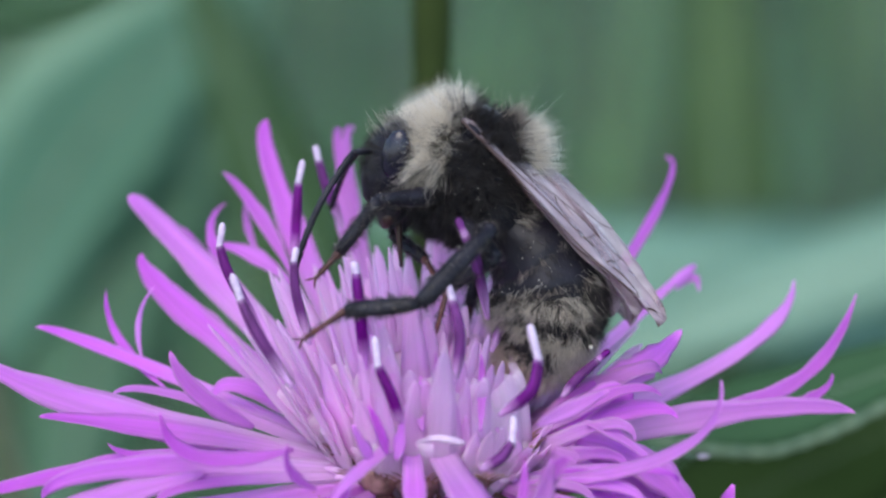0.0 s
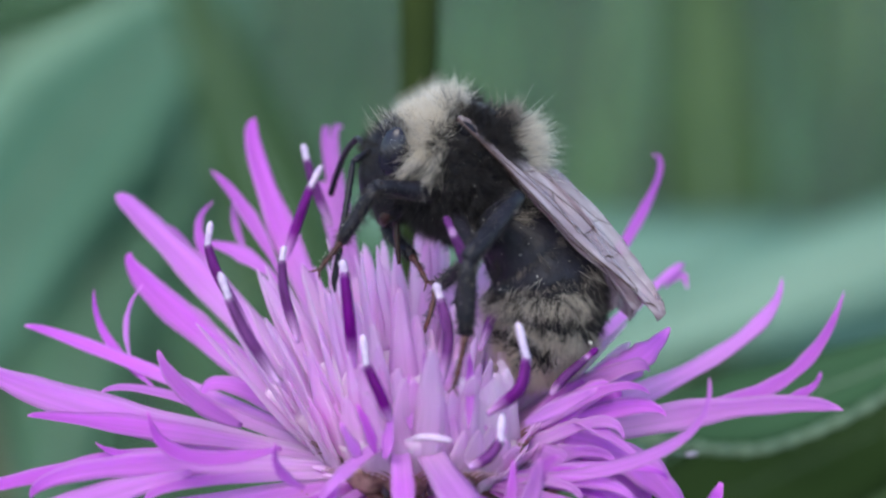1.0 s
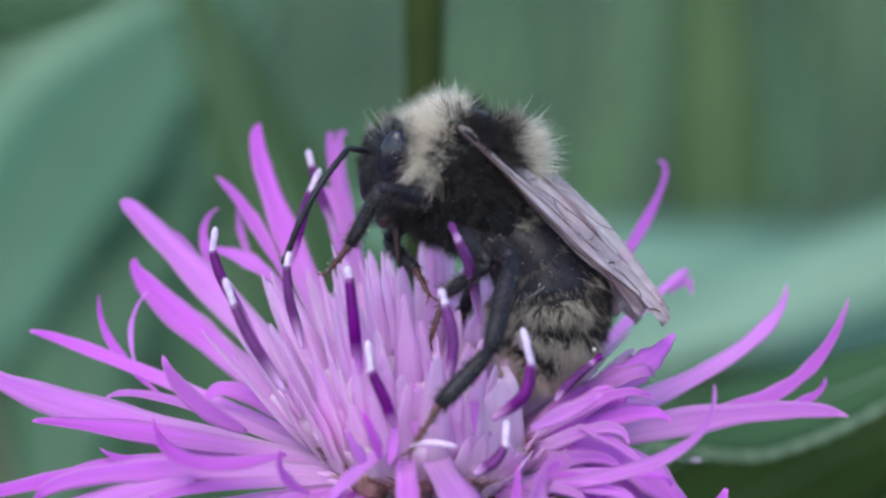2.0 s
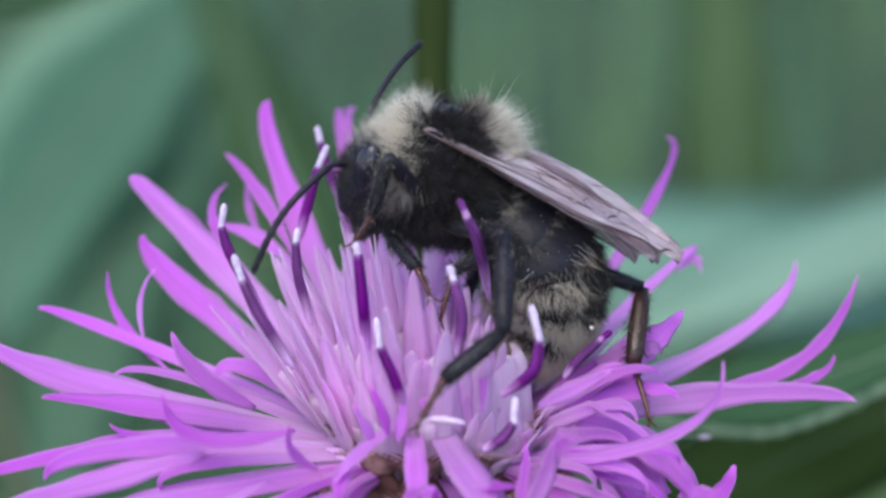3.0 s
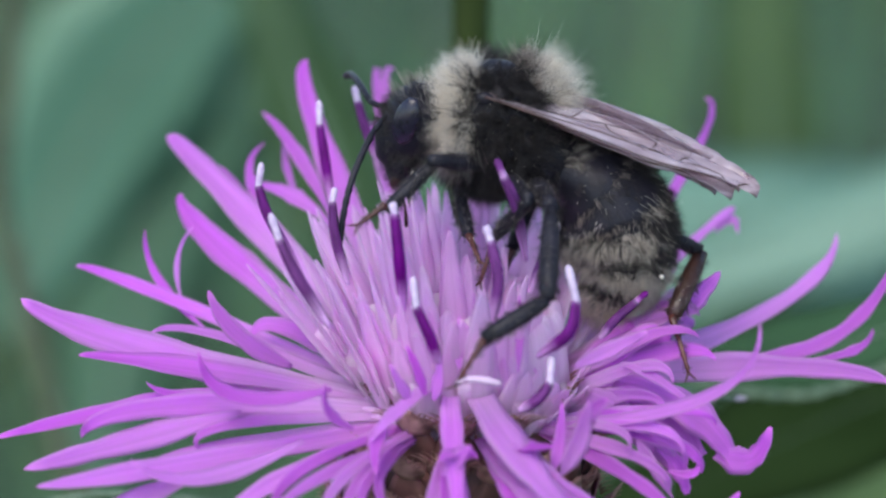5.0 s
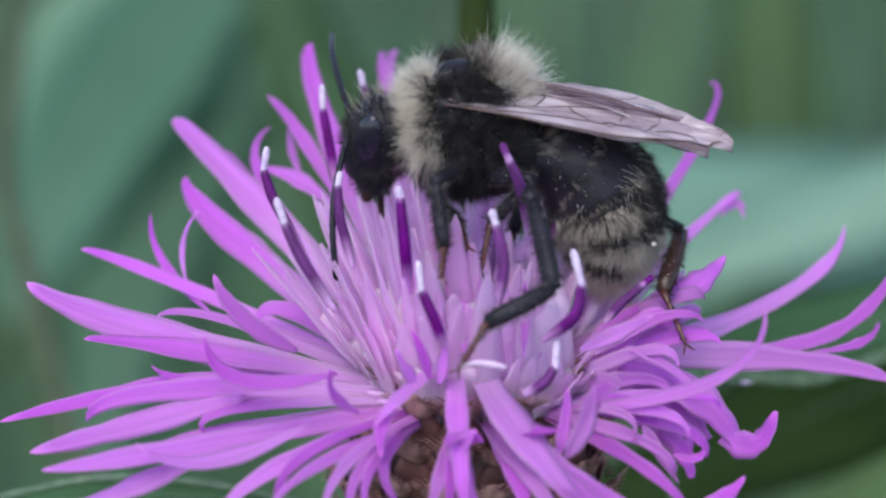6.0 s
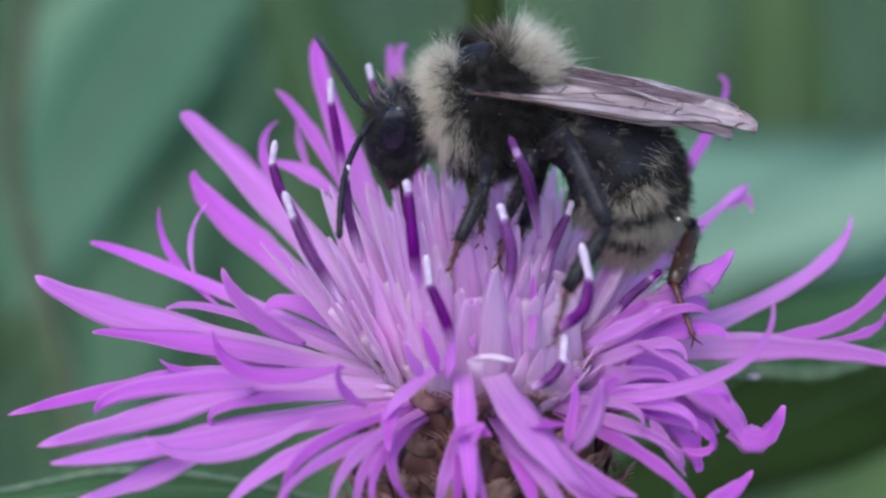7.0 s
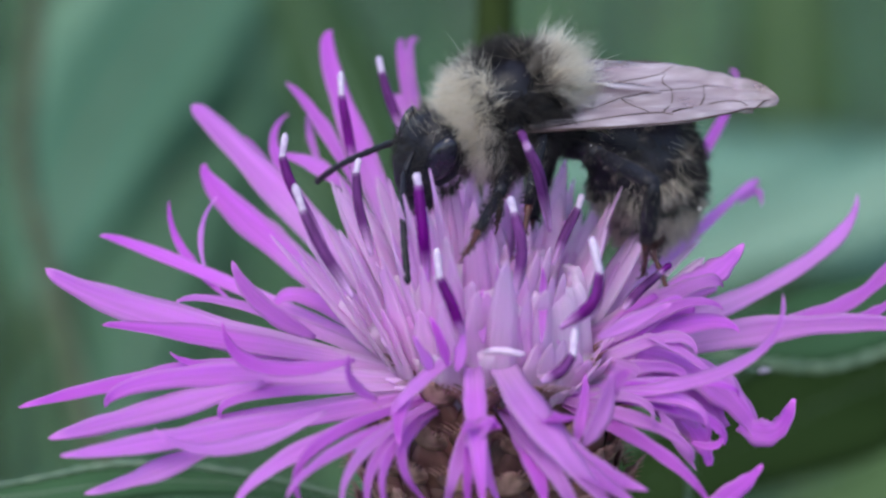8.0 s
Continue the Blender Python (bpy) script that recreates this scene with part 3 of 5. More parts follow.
    ray_floret((5.04, -1.77, 1.93), [((9.36, -2.71, -0.97), (7.47, -2.06, 1.05), 1.7, (4.99, -0.76, 1.80), 0.5, 0.45), ((8.31, -4.77, -0.82), (6.69, -3.24, 0.65), 1.5, (4.81, -1.91, 1.49), 0.5, 0.4), ((8.60, -5.02, -1.59), (8.24, -4.70, -0.60), 0.9, (7.38, -3.38, 0.21), 0.5, 0.3), ((10.12, -1.61, -0.82), (9.31, -1.27, 0.24), 0.8, (7.32, -0.91, 1.35), 0.6, 0.3)])
    ray_floret((5.58, 4.83, 1.93), [((9.61, 1.24, 3.82), (7.63, 0.70, 3.76), 1.2), ((8.29, -0.07, 3.03), (6.88, -0.07, 3.03), 1.3)])
    ray_floret((4.78, -0.28, 2.36), [((7.73, -0.83, 3.92), (6.38, -0.57, 3.09), 1.3), ((10.05, -1.22, 2.71), (7.77, -0.68, 2.76), 1.1), ((9.40, -0.94, 3.59), (7.03, -0.94, 3.59), 0.8), ((6.97, 1.09, 3.37), (5.87, 0.44, 2.98), 0.9)])
    ray_floret((5.18, -1.31, 2.44), [((8.11, -3.38, 2.53), (6.72, -2.25, 2.79), 0.7), ((9.18, -3.74, 1.45), (7.36, -2.83, 2.61), 0.6, (6.07, -1.74, 2.75))])
    ray_floret((4.93, -3.56, 1.99), [((7.12, -4.98, 0.85), (5.92, -4.24, 1.52), 0.5), ((8.35, -5.43, -0.54), (7.34, -4.98, 0.85), 0.55), ((9.70, -4.84, 1.28), (7.90, -4.67, 1.81), 0.6), ((8.02, -5.75, -1.50), (7.23, -5.36, -0.33), 0.6, (6.55, -5.02, 0.74)),
                                  ((9.03, -5.22, 0.10), (8.75, -5.90, -0.35), 0.5, (7.79, -5.40, -0.43)), ((6.03, -6.15, 0.48), (5.62, -5.34, 1.35), 0.5)])
    for bend in (ray_floret((6.41, 2.72, 1.91), [((17.92, 1.66, 1.86), (12.84, 2.14, 1.73), 1.35), ((18.39, 5.13, 6.07), (15.83, 3.51, 2.73), 0.85, (11.46, 2.70, 1.84)), ((17.32, 4.06, 2.79), (16.50, 3.31, 2.08), 0.45, (14.35, 2.67, 1.75))]),
                 ray_floret((6.24, 3.70, 1.69), [((16.17, 8.19, 5.78), (12.80, 5.65, 2.82), 1.2), ((9.85, 5.97, 2.19), (8.03, 4.83, 1.93), 1.1)])):
        BENDING.append(bend)


def disc_floret(foot, way, length, width, tone):
    """A slender pale tube that parts low down into long soft straps, lying edge to edge with their neighbours."""
    foot, way = Vector(foot), Vector(way).normalized()
    out = Vector((foot.x, foot.y, 0)).normalized()
    top = foot + way * length
    path = bez(foot, foot + way * length * 0.45 + Vector((0, 0, 0.5)), top, 20)
    cut = random.randint(7, 10)
    v, f, u = tube(path[:cut + 1], [width * (0.42 + 0.12 * i / cut) for i in range(cut + 1)], 10, 0.0, 0.3, hint=out)
    fl = mesh_object("disc_floret", v, f, DISC, knapweed, uvs=u)
    side = out.cross(way).normalized()
    for k in (-1, 0, 1):
        root = path[3] + side * (0.30 * k) + out * (width * 0.5 + random.uniform(-0.06, 0.06))
        tip = path[-1 - random.choice((0, 1, 3, 5, 8))] + side * (k * random.uniform(0.3, 0.85) + random.uniform(-0.1, 0.1)) + out * random.uniform(-0.1, 0.3)
        via = (root + tip) / 2 + side * (0.2 * k) + out * random.uniform(0.0, 0.12)
        v, f, u = blade(bez(root, via, tip, 18), width * random.uniform(1.05, 1.5), out, cup=-0.14, thick=0.10, end=0.06, blunt=random.uniform(0.4, 0.65),
                        u0=0.05, u1=0.55 + 0.42 * tone, start=0.85, peak=0.45, wave=0.10, seed=k + foot.y, rough=0.05, twist=random.uniform(-0.25, 0.25))
        mesh_object("lobe", v, f, DISC, fl, uvs=u)


def build_disc():
    v, f = [], []
    n = 96
    for j in range(15):
        q = 0.5 * math.pi * j / 14
        for i in range(n):
            a = TAU * i / n
            lump = 0.16 * math.sin(i * 1.3 + 2.0 * math.sin(j * 0.4)) + 0.22 * noise.noise(Vector((3 * math.cos(a), 3 * math.sin(a), j * 0.12)))
            r = 3.75 * math.sin(q) ** 0.62 + lump * math.sin(q)
            z = (5.7 - 1.4 * max(0, math.cos(a))) * math.cos(q) ** 0.8 - 0.6
            v.append((r * math.cos(a), r * math.sin(a), z))
    for j in range(14):
        for i in range(n):
            f.append((j * n + i, (j + 1) * n + i, (j + 1) * n + (i + 1) % n, j * n + (i + 1) % n))
    mesh_object("receptacle", v, f, DISC, knapweed, "pale packed floret tubes in the middle", uvs=[(0.1, 0.5)] * len(v))
    for n, q, width in ((21, 1.0, 0.86), (17, 0.8, 0.86), (12, 0.54, 0.84), (7, 0.25, 0.8)):
        for i in range(n):
            a = TAU * (i + random.uniform(-0.3, 0.3)) / n + q
            splay = radians(4 + 50 * q ** 1.4 + random.uniform(-4, 4))
            right, front = q * math.cos(a), -q * math.sin(a)
            splay *= (1 + 0.25 * max(0, right)) * (1 - 0.68 * max(0, front)) * (1 - 0.25 * max(0, -right)) * (1 - 0.45 * max(0, -front))
            way = (math.sin(splay) * math.cos(a), math.sin(splay) * math.sin(a), math.cos(splay))
            r = 3.5 * q + random.uniform(-0.2, 0.2)
            foot = (r * math.cos(a), r * math.sin(a), 0.5 * (1 - q * q))
            length = random.uniform(7.6, 9.4) * (1.12 - 0.14 * q) * (1 - random.uniform(0.06, 0.28) * max(0, front)) * (1 + 0.16 * max(0, -front)) * (1 - (0.55 if front > -0.1 else 0.12) * min(1, max(0, right - 0.02) / 0.5)) * (1 - 0.06 * max(0, -right))
            disc_floret(foot, way, length, width * random.uniform(0.85, 1.15), random.uniform(0, 1) ** 2)


def build_fused_cup():
    """The grown-together bases of the foremost florets: a smooth waxy wall with shallow flutes."""
    v, f, u = [], [], []
    prof = ((0.2, 3.3), (0.55, 3.75), (1.15, 4.0), (1.7, 4.08), (2.3, 4.04), (3.0, 3.98), (3.7, 3.9), (4.3, 3.75), (4.7, 3.55))
    n = 72
    for side in (0, 1):
        for z, r in prof:
            for i in range(n + 1):
                a = radians(-205 + 230 * i / n)
                flute = 0.10 * math.sin(i * 0.75 + 0.6 * math.sin(i * 0.21)) + 0.07 * noise.noise(Vector((i * 0.13, z * 0.5, 3)))
                rim = 0.22 * noise.noise(Vector((i * 0.3, 7, 1))) * max(0, z - 1.5)
                q = r + flute * min(1, 0.4 + 0.4 * z) - 0.35 * side
                v.append((q * math.cos(a), q * math.sin(a), z + rim))
                u.append((0.06 + 0.04 * z, i / 12))
    m = len(prof)
    k = m * (n + 1)
    for j in range(m - 1):
        for i in range(n):
            a = j * (n + 1) + i
            f += [(a, a + 1, a + n + 2, a + n + 1), (k + a + n + 1, k + a + n + 2, k + a + 1, k + a)]
    for i in range(n):
        a, b = (m - 1) * (n + 1) + i, i
        f += [(a, a + 1, k + a + 1, k + a), (k + b, k + b + 1, b + 1, b)]
    mesh_object("fused_cup", v, f, DISC, knapweed, "smooth waxy wall of fused floret bases", uvs=u)


def anther(base, mid, top, tip, r=0.24, ripe=True):
    """A dark anther tube with its pale pollen-covered tip."""
    base, mid, top, tip = (Vector(q) for q in (base, mid, top, tip))
    path = polyline([base, mid, top], 8)
    m = len(path)
    v, f, u = tube(path, [0.86 * r * (0.75 + 0.35 * math.sin(math.pi * min(1, 0.15 + 0.8 * i / m))) * min(1, 0.5 + 2.5 * i / m) for i in range(m)], 10)
    ob = mesh_object("anther_tube", v, f, ANTHER, knapweed, "dark violet anther tube", uvs=u)
    way = tip - top
    pts = [top - way * 0.15] + [top + way * q for q in (0.15, 0.4, 0.7, 0.88, 0.97, 1.0)]
    v, f, u = tube(pts, [r * q for q in (0.6, 0.6, 0.58, 0.66, 0.54, 0.3, 0.08)], 10)
    mesh_object("stigma", v, f, STIGMA if ripe else ANTHER, ob, "white pollen-dusted tip" if ripe else "unopened purple tip", uvs=u)
    return ob


def build_anthers():
    anther((-6.97, 1.75, 5.39), (-8.38, 2.52, 7.75), (-8.83, 2.92, 8.98), (-8.69, 3.23, 9.93))
    anther((-5.63, -3.82, 5.09), (-6.90, -3.67, 7.16), (-7.62, -3.22, 8.54), (-7.97, -2.89, 9.54), 0.26)
    PUSHED.append(anther((-5.85, 5.50, 7.23), (-6.24, 6.18, 9.31), (-6.49, 6.61, 10.65), (-6.53, 6.94, 11.66)))
    anther((-3.75, 7.96, 8.31), (-4.45, 8.49, 9.95), (-4.82, 8.87, 11.13), (-4.97, 9.09, 11.79))
    anther((-4.94, -2.35, 6.37), (-5.46, -1.75, 8.21), (-5.58, -1.32, 9.54), (-5.46, -1.13, 10.10), 0.22)
    anther((-2.71, -3.61, 5.73), (-2.88, -3.94, 7.95), (-3.05, -3.39, 9.64), (-3.14, -3.23, 10.11), 0.27)
    anther((-1.30, -6.33, 4.48), (-1.65, -6.31, 5.50), (-2.20, -5.94, 6.64), (-2.33, -5.57, 7.78), 0.25)
    anther((0.75, -4.76, 5.42), (1.00, -4.65, 7.37), (0.71, -4.19, 8.78), (0.53, -4.00, 9.37), 0.26)
    anther((2.30, 0.54, 6.52), (1.74, -1.52, 9.56), (1.26, -1.96, 10.81), (0.97, -1.75, 11.45), 0.25, False)
    anther((2.57, -5.12, 4.32), (3.73, -5.77, 5.54), (4.04, -5.40, 6.69), (3.69, -4.96, 8.05), 0.27)
    anther((1.82, -5.96, 2.37), (2.55, -6.02, 2.86), (3.02, -5.83, 3.45), (3.11, -5.29, 4.43), 0.26)
    anther((5.30, -0.94, 3.59), (5.88, -0.72, 4.25), (6.80, -0.47, 5.02), (7.27, -0.35, 5.40), 0.22, False)
    anther((2.44, 0.58, 5.03), (3.02, 1.02, 6.37), (3.49, 1.31, 7.26), (3.66, 1.49, 7.81), 0.24)
    v, f, u = tube(polyline([(-0.76, -7.13, 3.94), (-0.03, -7.55, 4.28), (1.10, -7.60, 4.11)], 6), [0.02, 0.04, 0.05, 0.06, 0.08, 0.10, 0.12, 0.13, 0.14, 0.14, 0.13, 0.11, 0.05], 8)
    mesh_object("fallen_filament", v, f, FILAMENT, knapweed, "pale filament lying across the florets", uvs=u)


def build_involucre():
    path, rad = [], []
    for i in range(15):
        q = i / 14
        path.append(Vector((0, 0, 0.8 - 14.0 * q)))
        rad.append(4.3 * (0.86 + 0.35 * math.sin(math.pi * min(1, q * 1.15))) * (1 - 0.72 * max(0, q - 0.55) / 0.45))
    v, f, u = tube(path, rad, 24, hint=(0, 1, 0))
    mesh_object("involucre", v, f, BRACT, knapweed, "brown scaly cup under the florets", uvs=u)
    # the scales share one mesh for blade and one for fringe
    pts = bez((0, 0, 0), (0, 0.35, 1.3), (0, 0.15, 2.9), 6)
    bl = blade(pts, 2.3, (0, 1, 0), cup=-0.3, thick=0.12, start=0.9, peak=0.4, end=0.35)
    scale_mesh = mesh_object("bract", bl[0], bl[1], BRACT, knapweed)
    tipv = blade(bez((0, 0.30, 2.1), (0, 0.6, 2.8), (0, 0.75, 3.4), 5), 1.9, (0, 1, 0), cup=-0.35, thick=0.14, start=0.7, peak=0.35, end=0.2)
    hairs = [tipv]
    for k in range(9):
        a = (k - 4) * 0.32
        p = Vector((0.75 * math.sin(a), 0.55, 2.75 + 0.35 * math.cos(a)))
        hairs.append(tube(bez(p, p + Vector((0.3 * math.sin(a), 0.15, 0.35)), p + Vector((0.75 * math.sin(a), 0.45, 0.5)), 3), [0.06, 0.05, 0.03, 0.01], 4))
    jv, jf, ju = join(hairs)
    fringe_mesh = mesh_object("fringe", jv, jf, FRINGE, scale_mesh)
    first = True
    for row in range(7):
        z = -11.5 + 1.66 * row
        i = min(13, max(0, int(0.8 - z)))
        r = rad[i]
        n = (11, 14, 16, 17, 17, 16, 15)[row]
        for k in range(n):
            a = TAU * (k + 0.5 * (row % 2)) / n + random.uniform(-0.05, 0.05)
            hug = 0.97 if row < 6 else 0.97 - 0.14 * abs(math.cos(a))
            m = Matrix.LocRotScale(Vector((r * hug * math.cos(a), r * hug * math.sin(a), z)) * MM,
                                   Euler((radians(random.uniform(-8, 4)), radians(random.uniform(-5, 5)), a - math.pi / 2)), None)
            if first:
                ob, fr, first = scale_mesh, fringe_mesh, False
            else:
                ob, fr = new("bract", scale_mesh.data), new("fringe", fringe_mesh.data)
                ob.parent, fr.parent = knapweed, ob
            ob.matrix_basis = m
    v, f, u = tube(polyline([(0, 0, -13.5), (0.5, 1, -60), (4, 6, -240), (6, 10, -515)], 12), [1.0 + 0.6 * i / 36 for i in range(37)], 10)
    mesh_object("stem", v, f, STEM, knapweed, "ribbed green stem", uvs=u)


build_rays()
build_disc()
build_fused_cup()
build_anthers()
build_involucre()

# ---- the bumblebee: head towards -x, back towards +z, in millimetres from the wing roots' middle ----
bee = thing("bumblebee", "black bumblebee with cream collar and greyish bands feeding on the flower", "bumblebee")
# seconds, place in mm, pitch (tail down), yaw (head to the camera), roll (back to the camera)
BEE_ROWS = [(0.0, 1.17, 2.91, 13.75, 36, 0, -15), (0.5, 1.05, 2.98, 13.97, 37, 0, -15), (1.0, 1.50, 2.91, 13.76, 35, 0, -15),
            (1.5, 1.41, 2.93, 13.79, 34, 0, -13), (1.7, 1.41, 2.91, 13.73, 35, 0, -14), (2.3, 1.30, 2.87, 13.61, 33, 0, -13),
            (2.8, 1.0, 2.84, 13.48, 28, 0, -12), (3.0, -0.22, 2.63, 12.80, 20.5, 0, -11), (3.5, 0.02, 2.67, 12.90, 21.5, 0, -10),
            (4.0, 1.08, 2.73, 13.09, 20.5, 0, -8), (4.5, 0.68, 2.70, 13.02, 16.5, 0, -6), (4.7, 0.77, 2.70, 13.04, 15.5, 0, -6),
            (5.3, -0.21, 2.58, 12.67, 8, 0, -3), (5.8, -1.18, 2.43, 12.29, 2, 0, 0), (6.0, -1.31, 2.40, 12.20, 1, 0, 0),
            (6.5, -0.96, 2.39, 12.21, -1.5, 0, 2), (7.0, -0.73, 2.49, 12.58, -2, 4, 5), (7.5, -0.12, 2.45, 13.03, -6, 17, 17),
            (8.0, 0.05, 1.95, 11.8, -6, 21, 36)]
HEAD_ROWS = [(0.0, 0.40, 0.40, -30, 0), (0.5, 0.64, 0.58, -31, 0), (1.0, 0.43, 0.47, -29, 0), (1.5, 0.36, 0.82, -14, 0), (1.7, 0.29, 0.70, -29, 0),
             (2.3, 0.26, 0.61, -27, 0), (2.8, 0.31, 0.37, -23, 0), (3.0, 0.67, 0.42, -15, 0), (3.5, 0.62, 0.65, -16, 0), (4.0, 0.31, 0.30, -15, 0),
             (4.5, 0.28, 0.53, 0, 0), (4.7, 0.26, 0.47, 1, 0), (5.3, -0.04, 0.51, -4, 0), (5.8, -0.04, 0.40, 2, 0), (6.0, -0.03, 0.44, 3, 0),
             (6.5, 0.17, 0.49, 5, 0), (7.0, -0.04, 0.36, 6, -2), (7.5, 0.24, 0.03, 13, -6), (8.0, 0.1, -0.5, 16, -26)]
# how far the abdomen bends down at the waist, and the wings droop
ABDOMEN_ROWS = [(0.0, 0, -13, 0, -0.4), (1.7, 0, -13, 0, -0.4), (2.8, 0, -9, 0, -0.4), (3.0, 0, -6, 0, -0.35), (3.5, 0, -5, 0, -0.3), (4.5, 0, -1, 0, 0), (6.0, 0, 0, 0, 0), (6.5, 0, 1, 0, 0),
                (7.0, -2, 2, -2, 0), (7.5, -12, 0, -9, 0.2), (8.0, -28, -2, -13, 0.2)]
WING_ROWS = [(0.0, 9, 3, 0.6), (1.7, 9, 3, 0.6), (3.0, 5, -4, 0.5), (3.5, 3.5, -5, 0.5), (4.0, 3, -6, 0.2), (4.5, 5, -9, 0), (6.0, 5, -12, 0), (6.5, 5, -14, 0), (7.0, 7, -20, 0), (7.5, 8, -31, 0), (8.0, 0, -33, 0)]


def bee_pose(row):
    t, x, y, z, pitch, yaw, roll = row
    return pose(x * MM, y * MM, z * MM, roll, pitch, yaw)


def ellipsoid(c, r, nu=28, nv=18, warp=0.0):
    v, f = [], []
    for j in range(nv + 1):
        th = math.pi * j / nv
        for i in range(nu):
            ph = TAU * i / nu
            d = Vector((math.sin(th) * math.cos(ph), math.sin(th) * math.sin(ph), math.cos(th)))
            k = 1 + warp * noise.noise(d * 2.3)
            v.append((c[0] + r[0] * d.x * k, c[1] + r[1] * d.y * k, c[2] + r[2] * d.z * k))
    for j in range(nv):
        for i in range(nu):
            f.append((j * nu + i, (j + 1) * nu + i, (j + 1) * nu + (i + 1) % nu, j * nu + (i + 1) % nu))
    return v, f


def fur_coat(name, parent, roots, normals, length, comb, material, label, droop=0.0, r0=0.02, ragged=0.3, seed=1, clump=0.6):
    """Many fine tapering hairs, standing on the given roots."""
    rng = np.random.default_rng(seed)
    roots, normals, comb = np.asarray(roots), np.asarray(normals), np.asarray(comb, dtype=float)
    n = len(roots)
    hub = roots[rng.choice(n, max(1, n // 14), replace=False)]
    tuft = np.concatenate([np.argmin((hub ** 2).sum(1)[None] - 2 * roots[i:i + 2000] @ hub.T, axis=1) for i in range(0, n, 2000)])
    lean = rng.normal(0, ragged * 0.9, (len(hub), 3))[tuft]
    d = normals + comb + lean + (hub[tuft] - roots) * clump + rng.normal(0, ragged * 0.4, (n, 3))
    d /= np.linalg.norm(d, axis=1)[:, None]
    L = length * (0.35 + 0.75 * rng.beta(2.2, 1.8, n) + 0.25 * rng.random(len(hub))[tuft])[:, None]
    bend = rng.normal(0, 0.2, (n, 3)) + rng.normal(0, 0.22, (len(hub), 3))[tuft] + comb * 0.4 + np.array([0, 0, -droop])
    side = np.cross(d, rng.normal(0, 1, (n, 3)))
    side /= np.linalg.norm(side, axis=1)[:, None]
    other = np.cross(d, side)
    rings = []
    for q, k in ((0.0, 1.0), (0.4, 0.85), (0.75, 0.5)):
        c = roots + d * L * q + bend * L * q * q * 0.6
        for a in (0, TAU / 3, 2 * TAU / 3):
            rings.append(c + r0 * k * (side * math.cos(a) + other * math.sin(a)))
    rings.append(roots + d * L + bend * L * 0.6)
    v = np.stack(rings, axis=1).reshape(-1, 3)
    base = []
    for s in (0, 3):
        for k in range(3):
            a, b = s + k, s + (k + 1) % 3
            base += [(a, b, b + 3), (a, b + 3, a + 3)]
    base += [(6, 7, 9), (7, 8, 9), (8, 6, 9)]
    f = (np.asarray(base)[None] + 10 * np.arange(n)[:, None, None]).reshape(-1, 3)
    ob = mesh_object(name, v, f, material, parent, label)
    return tagged(ob, kind="stuff")


def pollen_dust(parent, spots, seed):
    """Tiny pale grains that cling to the hairs."""
    rng = np.random.default_rng(seed)
    vs, fs = [], []
    for p in spots:
        r = rng.uniform(0.010, 0.030)
        k = len(vs)
        vs += [tuple(np.asarray(p) + r * np.asarray(d)) for d in ((1, 0, 0), (-1, 0, 0), (0, 1, 0), (0, -1, 0), (0, 0, 1), (0, 0, -1))]
        fs += [(k + a, k + b, k + c) for a, b, c in ((0, 2, 4), (2, 1, 4), (1, 3, 4), (3, 0, 4), (2, 0, 5), (1, 2, 5), (3, 1, 5), (0, 3, 5))]
    tagged(mesh_object("pollen_dust", vs, fs, POLLEN, parent, "pale pollen dust"), kind="stuff")


def sphere_points(n, seed, keep):
    rng = np.random.default_rng(seed)
    out = []
    while len(out) < n:
        d = rng.normal(0, 1, 3)
        d /= np.linalg.norm(d)
        if keep(d, rng):
            out.append(d)
    return np.asarray(out)


TH_C, TH_R = np.array((0.8, 0, -1.0)), np.array((2.5, 2.1, 2.65))


def on_thorax(d):
    nrm = d / TH_R
    return TH_C + d * TH_R * 0.98, nrm / np.linalg.norm(nrm, axis=1)[:, None]


